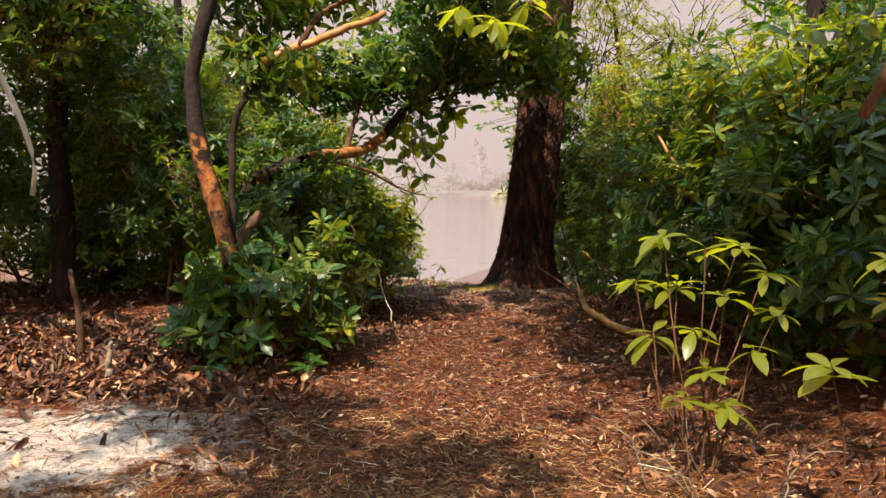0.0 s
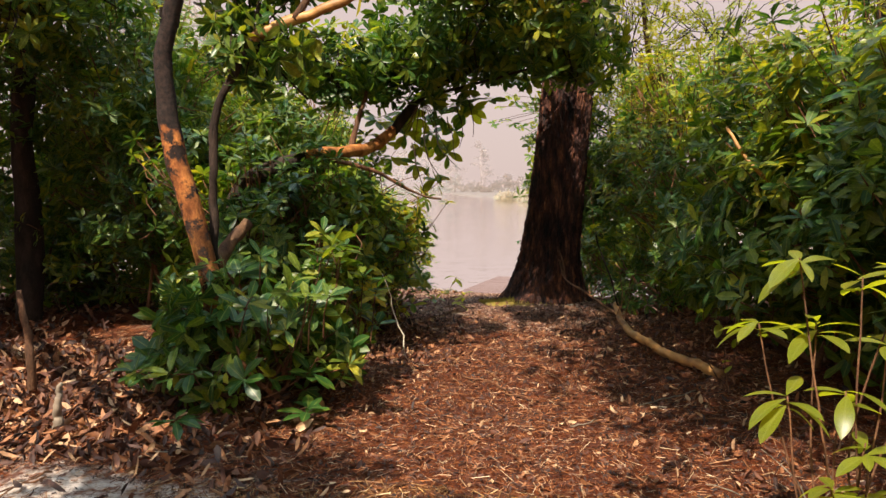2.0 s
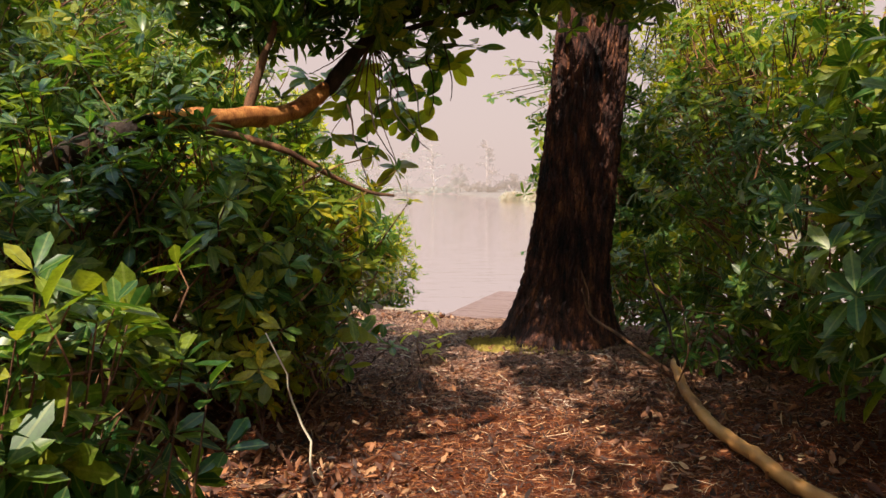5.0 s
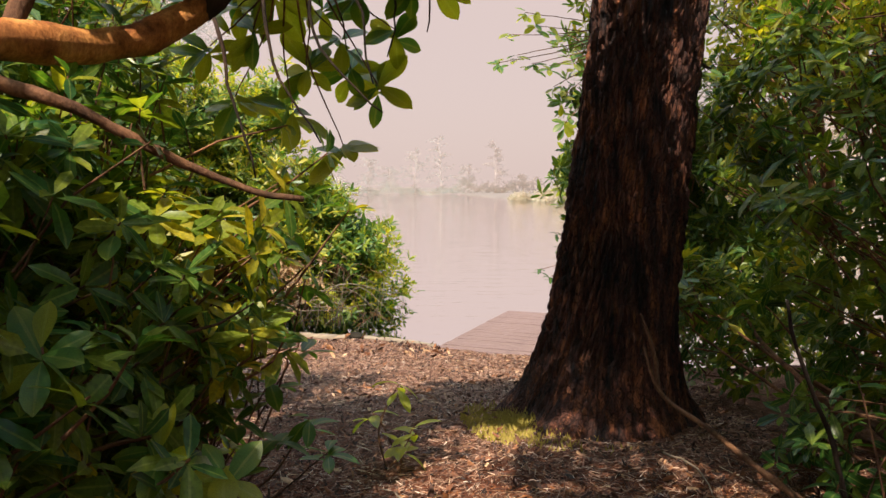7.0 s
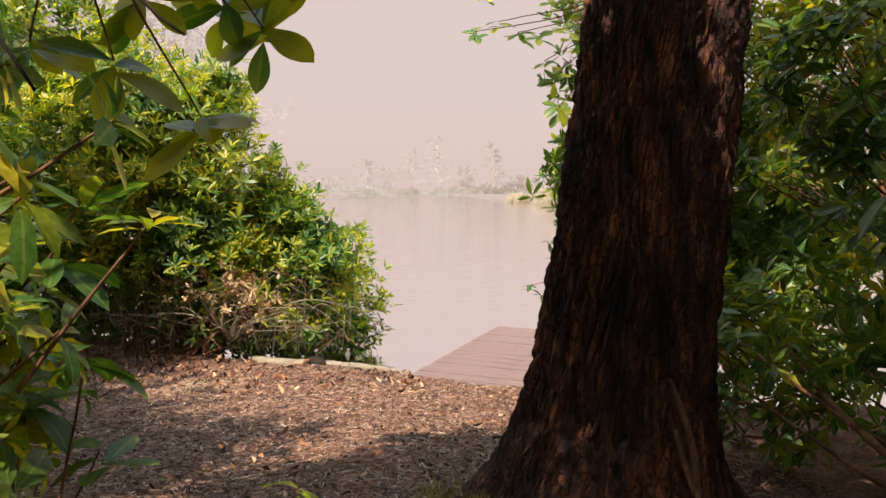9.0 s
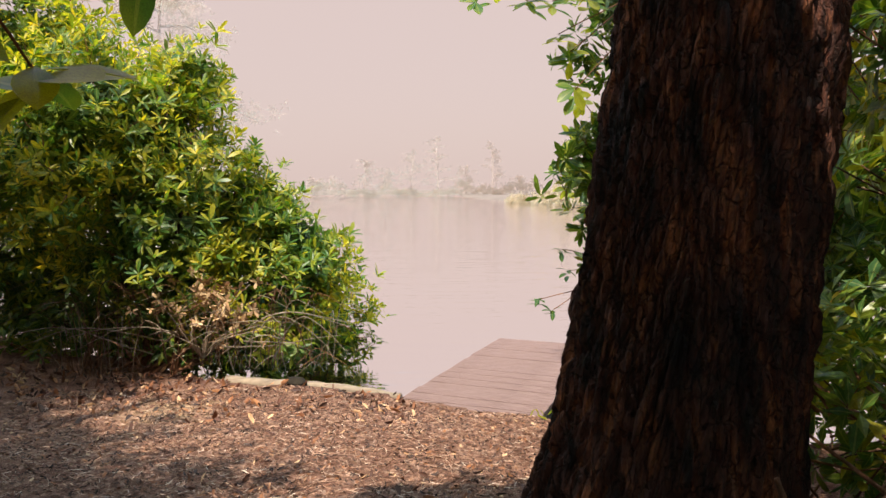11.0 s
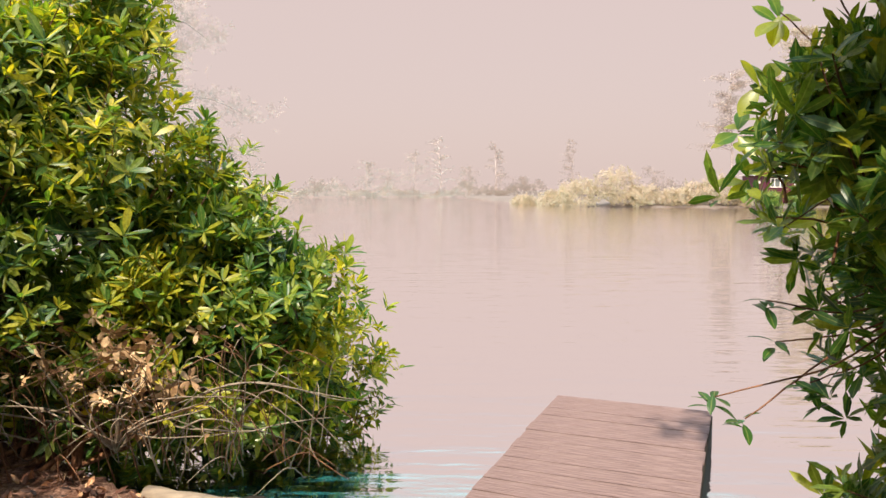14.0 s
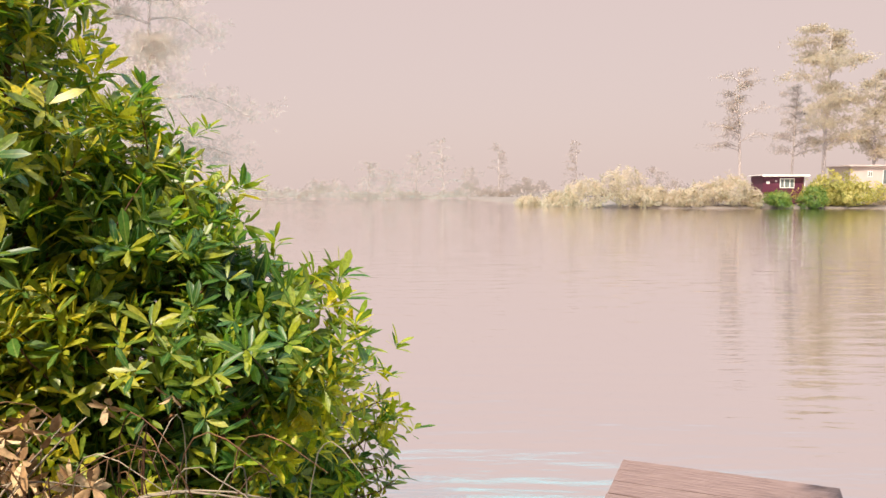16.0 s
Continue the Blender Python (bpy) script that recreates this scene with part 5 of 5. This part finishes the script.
# pale leaf on the path
shoot("pale dry leaf lying on the path", (0.36, 5.7), [(0.36, 5.7, 0.035)], 0.08, [leaf_mesh("leaf", WHITE, 0.6, 0.1)], 88, (1, 2), "fallen_leaf", (-0.1, 0.1))


# ---- far shore ----
def far_bush(x, y, w, h, material, seed, label="haze-paled bush on the far lake shore", leaf=0.55, count=420):
    z0 = float(ground_z(x, y)) - 0.2
    r = np.random.default_rng(seed)
    ob = thing("shore_bush", label, "bush", (x, y, z0), "bushes on the far shore")
    lobes = [((x + r.uniform(-0.35, 0.35) * w, y + r.uniform(-1, 1), z0 + h * r.uniform(0.3, 0.62)), (w * r.uniform(0.4, 0.6), 1.6, h * r.uniform(0.32, 0.42))) for _ in range(5)]
    p, nrm = shell_points(lobes, count, r, 0.25, seed, True, (0.5, 1.1))
    g = Geo()
    scatter(g, SPRAYS_FAR, p - np.array((x, y, z0)), nrm + r.normal(0, 0.5, p.shape), leaf * r.uniform(0.6, 1.2, len(p)), r)
    part("foliage", g, material, ob, kind="stuff")
    s = Geo()
    for k in range(6):
        c = np.array(lobes[k % 5][0]) - np.array((x, y, z0))
        s.tube(curve_pts([(r.uniform(-0.3, 0.3) * w, 0, 0), c * np.array((0.8, 1, 0.5)), c], 8), np.linspace(0.08, 0.03, 8), 5)
    part("stem_cluster", s, FAR_BARK, ob, kind="stuff")
    return ob


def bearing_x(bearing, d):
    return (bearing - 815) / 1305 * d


GREENER = leaf_mat("shore_leaf", [(0.0, (0.13, 0.15, 0.05)), (0.5, (0.33, 0.30, 0.10)), (1.0, (0.54, 0.45, 0.22))], 0.6, 0.4, 0.2)
SHORE_GREEN = leaf_mat("shore_green_leaf", [(0.0, (0.03, 0.09, 0.03)), (0.5, (0.10, 0.17, 0.04)), (1.0, (0.30, 0.30, 0.09))], 0.6, 0.4, 0.2)
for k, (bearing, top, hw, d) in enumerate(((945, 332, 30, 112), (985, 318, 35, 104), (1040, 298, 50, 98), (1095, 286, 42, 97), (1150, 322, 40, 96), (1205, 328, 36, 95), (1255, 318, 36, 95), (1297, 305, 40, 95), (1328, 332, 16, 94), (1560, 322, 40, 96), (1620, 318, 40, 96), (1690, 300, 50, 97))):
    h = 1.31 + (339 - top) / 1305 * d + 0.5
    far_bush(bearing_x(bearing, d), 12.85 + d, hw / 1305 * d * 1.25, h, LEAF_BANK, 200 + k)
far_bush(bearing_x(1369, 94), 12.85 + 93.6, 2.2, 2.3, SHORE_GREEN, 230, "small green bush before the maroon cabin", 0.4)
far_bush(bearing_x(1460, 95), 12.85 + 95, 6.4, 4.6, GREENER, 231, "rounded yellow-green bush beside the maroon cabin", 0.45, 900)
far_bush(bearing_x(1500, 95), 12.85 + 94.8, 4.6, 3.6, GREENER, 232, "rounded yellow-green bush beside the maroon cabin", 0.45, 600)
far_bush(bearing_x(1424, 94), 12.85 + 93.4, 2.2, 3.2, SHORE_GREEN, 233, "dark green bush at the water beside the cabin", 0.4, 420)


def far_tree(x, y, h, spread, seed, material=None, clump=0.9, count=900, lean=0.0, low=0.35, droop=0.0, label="hazy pale tree on the far shore", name="far_tree", r0=None, taper=0.75):
    """Trunk, spreading limbs, and clumps of sprays along each limb."""
    r = np.random.default_rng(seed)
    z0 = float(ground_z(x, y)) - 0.3
    ob = thing(name, label, "tree", (x, y, z0), "trees on the far shore")
    r0 = r0 or h * 0.014
    t = Geo()
    tp = curve_pts([(0, 0, 0), (lean * 0.4, 0, h * 0.5), (lean, 0, h)], 16, 0.05)
    t.tube(tp, np.linspace(r0, r0 * 0.25, 16), 7)
    part("trunk", t, FAR_BARK, ob)
    b, ps, ds = Geo(), [], []
    for k in range(24):
        u = low + (1 - low) * (k + r.uniform(0, 1)) / 24
        o = np.array((lean * u, 0, h * u))
        a = r.uniform(0, 6.28)
        ln = spread * (1.15 - u * taper) * r.uniform(0.55, 1.1)
        e = o + np.array((math.cos(a) * ln, math.sin(a) * ln, ln * (0.25 - droop) * r.uniform(0.2, 1.4)))
        pts = curve_pts([o, (o + e) / 2 + np.array((0, 0, ln * 0.12)), e], 10, 0.06)
        b.tube(pts, np.linspace(r0 * 0.4, r0 * 0.08, 10), 5)
        m = int(count / 24)
        q = pts[r.integers(3, 10, m)] + r.normal(0, 1, (m, 3)) * np.array((0.16, 0.16, 0.07)) * ln
        ps.append(q), ds.append(r.normal(0, 0.6, (m, 3)) + np.array((0, 0, 0.6)))
    part("branchwork", b, FAR_BARK, ob, kind="stuff")
    p, d = np.concatenate(ps), np.concatenate(ds)
    g = Geo()
    scatter(g, SPRAYS_FAR, p, d, clump * r.uniform(0.4, 1.1, len(p)), r)
    part("crown", g, material or LEAF_FAR, ob, kind="stuff")
    return ob


# Pine foliage paled for haze in its colour, then thinned further.
PINE_FAR = leaf_mat("hazed_pine_leaf", [(0.0, (0.40, 0.345, 0.28)), (0.5, (0.49, 0.42, 0.36)), (1.0, (0.58, 0.495, 0.43))], 0.7, 0.70, 0.1, (1.15, 1.1, 0.95))
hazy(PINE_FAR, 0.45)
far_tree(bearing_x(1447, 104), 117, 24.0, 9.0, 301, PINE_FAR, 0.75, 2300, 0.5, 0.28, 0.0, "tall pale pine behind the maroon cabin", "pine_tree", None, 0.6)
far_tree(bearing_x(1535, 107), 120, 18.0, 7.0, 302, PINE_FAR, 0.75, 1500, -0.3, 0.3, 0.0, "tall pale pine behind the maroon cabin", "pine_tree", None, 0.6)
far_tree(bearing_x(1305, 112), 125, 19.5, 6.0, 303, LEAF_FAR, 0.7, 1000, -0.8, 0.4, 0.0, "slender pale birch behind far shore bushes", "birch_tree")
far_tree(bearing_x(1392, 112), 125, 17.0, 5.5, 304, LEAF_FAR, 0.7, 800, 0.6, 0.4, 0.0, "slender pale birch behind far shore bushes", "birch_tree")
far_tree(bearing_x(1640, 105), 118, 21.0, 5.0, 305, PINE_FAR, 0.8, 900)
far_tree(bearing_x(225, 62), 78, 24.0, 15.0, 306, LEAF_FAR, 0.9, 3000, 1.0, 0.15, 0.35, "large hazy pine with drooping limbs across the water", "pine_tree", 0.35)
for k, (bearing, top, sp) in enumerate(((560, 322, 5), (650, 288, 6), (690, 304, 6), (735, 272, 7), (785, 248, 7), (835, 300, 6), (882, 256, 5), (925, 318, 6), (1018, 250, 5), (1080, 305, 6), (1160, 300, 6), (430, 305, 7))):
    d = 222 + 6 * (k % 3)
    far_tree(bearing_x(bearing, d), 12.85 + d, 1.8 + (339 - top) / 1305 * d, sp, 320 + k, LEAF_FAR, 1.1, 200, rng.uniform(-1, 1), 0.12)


def cabin():
    x0, x1, y, z = 39.3, 44.6, 110.0, 0.3
    ob = thing("cabin", "small maroon timber cabin with pale flat roof", "cabin", (x0, y, z))
    w, h, dp = x1 - x0, 3.0, 4.0
    part("wall", box("wall", 0, w, 0, dp, -0.6, h, MAROON, 0.02), None, ob)
    for k in range(20):
        part("board", box("board", 0.02 + k * w / 20, (k + 0.92) * w / 20, -0.03, -0.002, -0.5, h - 0.05, MAROON, 0.004), None, ob)
    part("roof", box("roof", -0.35, w + 0.5, -0.6, dp + 0.3, h, h + 0.12, FELT, 0.03), None, ob, "pale felt roof")
    part("fascia", box("fascia", -0.33, w + 0.48, -0.63, -0.604, h - 0.1, h + 0.1, WHITE, 0.005), None, ob, "white fascia board")
    part("downpipe", box("downpipe", w + 0.02, w + 0.10, -0.08, -0.01, -0.5, h - 0.02, WHITE, 0.02), None, ob)
    win = part("window", box("window", 2.15, 4.05, -0.08, -0.035, 1.4, 2.65, WHITE, 0.01), None, ob, "white-framed window")
    for a, b in ((2.26, 2.66), (2.78, 3.38), (3.50, 3.94)):
        part("pane", box("pane", a, b, -0.1, -0.085, 1.52, 2.54, GLASS, 0.005), None, win)
    part("sign", box("sign", 0.42, 0.86, -0.07, -0.035, 1.95, 2.3, WHITE, 0.01), None, ob, "small white notice")
    part("lamp", box("lamp", 1.55, 1.75, -0.12, -0.035, 2.2, 2.4, WHITE, 0.02), None, ob)


cabin()

PALE_WALL = plain_mat("pale_render", (0.43, 0.35, 0.33), (0.47, 0.385, 0.36), 2, 0.8)


def pale_house():
    x0, x1, y, z = 52.6, 60.0, 114.0, 0.3
    ob = thing("house", "pale rendered lake house half hidden by bushes", "house", (x0, y, z))
    w, h = x1 - x0, 4.3
    part("wall", box("wall", 0, w, 0, 6.0, -0.6, h, PALE_WALL, 0.03), None, ob)
    part("roof", box("roof", -0.4, w + 0.4, -0.4, 6.4, h, h + 0.2, PALE_WALL, 0.03), None, ob)
    for a, b, c, d in ((2.3, 2.9, 2.9, 3.7), (4.3, 5.9, 1.9, 3.9)):
        win = part("window", box("window", a, b, -0.05, -0.004, c, d, WHITE, 0.01), None, ob, "pale-framed window")
        m = (a + b) / 2
        for u, v in ((a + 0.07, m - 0.04), (m + 0.04, b - 0.07)):
            part("pane", box("pane", u, v, -0.07, -0.055, c + 0.08, d - 0.08, GLASS, 0.004), None, win)


pale_house()


# ---- dry growth on the lakeside bush ----
dc = thing("dead_branch", "dry brown branch with withered leaves in lakeside bush", "branch", (-2.1, 15.75, -0.35))
DRY = island_mat("withered_leaf", [(0.0, (0.20, 0.11, 0.05)), (0.5, (0.45, 0.28, 0.14)), (1.0, (0.70, 0.52, 0.32))], 0.7)
dr = np.random.default_rng(17)
dg = Geo()
dp = np.array((0.1, -0.02, 0.55)) + dr.normal(0, 1, (60, 3)) * np.array((0.30, 0.10, 0.16))
scatter(dg, ROSETTES, dp, dr.normal(0, 0.6, (60, 3)) + np.array((0, -0.5, -0.4)), 0.10 * dr.uniform(0.7, 1.2, 60), dr)
part("withered_foliage", dg, DRY, dc, "withered pale brown leaves", kind="stuff")
dt = Geo()
for k in range(12):
    e = np.array((dr.uniform(-0.5, 0.7), dr.uniform(-0.15, 0.1), dr.uniform(0.3, 0.8)))
    dt.tube(curve_pts([(0, 0.1, 0), e * 0.5 + np.array((0, -0.1, 0.1)), e], 10, 0.012), np.linspace(0.01, 0.003, 10), 5)
for k in range(15):
    # long brown twigs sprawling sideways out of the tangle
    z = dr.uniform(0.15, 0.5)
    e = np.array((dr.uniform(0.5, 1.7) * (1 if k % 4 else -1), dr.uniform(-0.1, 0.25), z - dr.uniform(0.0, 0.35)))
    o = dr.uniform(-0.7, 0.7)
    dt.tube(curve_pts([(o, 0.25, dr.uniform(-0.1, 0.3)), (o + e[0] * 0.45, -0.12, z + dr.uniform(-0.05, 0.12)), e + np.array((o, 0, dr.uniform(-0.15, 0.15)))], 14, 0.014), np.linspace(0.008, 0.003, 14), 5)
part("twig_tangle", dt, EDGE_WOOD, dc, kind="stuff")
for k in range(110):
    x, y = dr.uniform(-3.6, -0.8), dr.uniform(15.3, 15.9)
    x2, z2 = x + dr.uniform(-0.7, 0.7), dr.uniform(-0.4, 0.4)
    stick("bare_twig", "thin bare arching twig under lakeside bush", [(x, y + 0.3, float(ground_z(x, min(y, 15.2))) + 0.02), ((x + x2) / 2 + 0.05, y, z2 + 0.12), (x2, y - 0.1, z2)], 0.004, 0.002, EDGE_WOOD if k % 3 == 0 else STEM, "twig", 12, 0.012, 5)


shoot("yellow-green leaf whorls hanging over the path", (0.4, 3.5), [(0.08, 3.25, 2.27), (0.22, 3.2, 2.22), (0.38, 3.4, 2.35)], 0.15, LEAVES_YOUNG, 91, (5, 8), "hanging_shoot", (-0.8, 0.2), 4.0)
shoot("yellow young leaf whorls at the bush top", (2.5, 5.2), [(2.28, 5.0, 2.40), (2.15, 5.1, 2.30), (2.45, 5.0, 2.55), (2.75, 5.0, 2.6)], 0.17, LEAVES_YOUNG, 92, (6, 9), "rhododendron_shoot", (-0.6, 0.4), 1.9)

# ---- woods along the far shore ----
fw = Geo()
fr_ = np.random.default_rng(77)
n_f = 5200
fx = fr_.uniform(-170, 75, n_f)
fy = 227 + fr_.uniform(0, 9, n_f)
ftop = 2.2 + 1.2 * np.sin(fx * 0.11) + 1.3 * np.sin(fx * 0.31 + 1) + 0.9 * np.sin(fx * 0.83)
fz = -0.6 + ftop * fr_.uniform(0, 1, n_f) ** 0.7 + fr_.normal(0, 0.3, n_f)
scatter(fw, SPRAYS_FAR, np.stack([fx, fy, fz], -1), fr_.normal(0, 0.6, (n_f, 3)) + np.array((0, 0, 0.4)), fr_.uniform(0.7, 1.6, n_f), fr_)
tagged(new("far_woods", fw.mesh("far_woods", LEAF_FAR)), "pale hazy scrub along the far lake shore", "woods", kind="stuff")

shoot("small leafy twigs hanging beside the jetty", (1.95, 14.0), [(1.15, 14.05, 0.55), (1.25, 14.0, 0.48), (1.36, 14.0, 0.78), (1.30, 13.95, 0.95), (1.5, 14.0, 0.62)], 0.105, LEAVES_GREEN, 93, (5, 8), "rhododendron_shoot", (-0.4, 0.6), 0.95)
shoot("green shoots low beside the fallen branch", (1.6, 8.6), [(1.52, 8.6, 0.45), (1.75, 8.55, 0.5), (1.62, 8.7, 0.78), (1.85, 8.8, 0.62)], 0.12, LEAVES_GREEN, 94, (4, 7))
stick("bare_branch", "thin bare leaning stem beside the pine", [gz(1.70, 8.75, 0.0), gz(1.58, 8.78, 0.5), gz(1.40, 8.8, 0.98)], 0.012, 0.006, STEM_DARK, "branch")
for k in range(18):
    x, y = rng.uniform(-1.75, -0.45), rng.uniform(7.3, 9.2)
    h = rng.uniform(0.5, 1.2)
    stick("bare_twig", "thin bare twig standing in the bush", [gz(x, y, -0.02), gz(x + rng.uniform(-0.15, 0.15), y, h * 0.5), gz(x + rng.uniform(-0.3, 0.3), y - 0.1, h)], 0.007, 0.003, PALE_WOOD if k % 2 else STEM, "twig", 12, 0.03, 5)
for k in range(14):
    x, y = rng.uniform(1.0, 2.0), rng.uniform(3.2, 4.4)
    a, h = rng.uniform(0, 6.28), rng.uniform(0.12, 0.4)
    stick("bare_twig", "thin bare twig at the path edge", [gz(x, y, -0.01), gz(x + 0.12 * math.cos(a), y + 0.1 * math.sin(a), h * 0.7), gz(x + 0.3 * math.cos(a), y + 0.25 * math.sin(a), h)], 0.005, 0.002, EDGE_WOOD, "twig", 10, 0.015, 5)

# grass beside the jetty's landward end
gg = Geo()
gr = np.random.default_rng(19)
for k in range(12):
    x, y = gr.normal(1.27, 0.10), gr.normal(14.28, 0.08)
    z, h = float(ground_z(x, min(y, 14.2))), gr.uniform(0.02, 0.05)
    t = gr.normal(0, 0.035, 2)
    gg.add([(x - 0.005, y, z - 0.01), (x + 0.005, y, z - 0.01), (x + t[0] * 0.5, y + t[1] * 0.5, z + h * 0.7), (x + t[0] * 1.4, y + t[1] * 1.4, z + h)], [(0, 1, 2), (1, 3, 2)])
tagged(new("grass_tuft", gg.mesh("grass_tuft", LEAF_YOUNG)), "small yellow-green grass tuft beside the jetty", "grass", kind="stuff")

shoot("sunlit leaf sprays overhanging the shore beside the pine", (1.9, 13.3), [(0.62, 12.9, 2.52), (0.78, 12.85, 2.58), (0.92, 12.85, 2.50), (1.05, 12.7, 2.46), (0.72, 12.95, 2.78), (0.95, 12.9, 2.85), (1.15, 12.9, 2.75), (1.18, 12.85, 2.2), (1.20, 12.8, 1.98), (1.1, 12.8, 2.3), (1.28, 12.85, 2.5), (0.85, 12.85, 2.95)], 0.125, LEAVES_HANG, 95, (6, 9), "hanging_shoot", (-0.6, 0.4), 2.95, face=(0.3, 1.1))
dead_leaves("dead_leaves", "rust-red fallen leaves along the path edge", 1500, (-1.9, 0.1, 7.0, 9.2), (0.04, 0.09), 115, lambda x, y: np.clip((-x + 0.1) / 0.8, 0.05, 1))
shoot("bright leaf whorls standing out of the shaded bush", (-0.95, 8.3), [(-0.55, 8.2, 0.70), (-0.40, 8.3, 0.60), (-0.75, 8.0, 1.02), (-0.95, 7.75, 0.8), (-1.1, 7.6, 1.15), (-0.6, 8.45, 1.0), (-0.85, 7.9, 0.45), (-1.25, 7.55, 0.55), (-0.5, 8.5, 0.35), (-0.7, 8.3, 1.3), (-1.35, 7.5, 0.9), (-1.0, 7.9, 1.4)], 0.15, LEAVES_HANG, 96, (5, 8), up=(-0.3, 0.6), face=(0.2, 0.9))
shoot("yellow-green leaf sprays of the bush beside the jetty", (2.0, 14.2), [(1.38, 14.5, 1.62), (1.45, 14.45, 1.85), (1.5, 14.4, 2.1), (1.58, 14.35, 2.4), (1.45, 14.55, 1.42), (1.6, 14.3, 2.65), (1.55, 14.4, 1.2)], 0.14, LEAVES_HANG, 97, (6, 9), "hanging_shoot", (-0.5, 0.6), 1.7, face=(0.2, 0.9))
dead_leaves("dead_leaves", "curled brown leaves under the dark woodland bushes", 5000, (-9.0, -3.6, 4.5, 11.5), (0.06, 0.13), 116)
shoot("fresh seedling whorl under the bush edge", (-0.66, 8.65), [(-0.65, 8.6, 0.30)], 0.16, LEAVES_YOUNG, 98, (8, 10))
for pts in ([(3.4, 12.0, 2.36), (2.85, 12.1, 2.22), (2.35, 12.1, 2.30), (2.05, 12.15, 2.45)], [(3.3, 11.9, 2.12), (2.75, 12.0, 2.30), (2.3, 12.05, 2.34)]):
    stick("bare_branch", "dark crooked branch in the bush behind the pine", pts, 0.024, 0.010, STEM_DARK, "branch", 24, 0.012, 8)
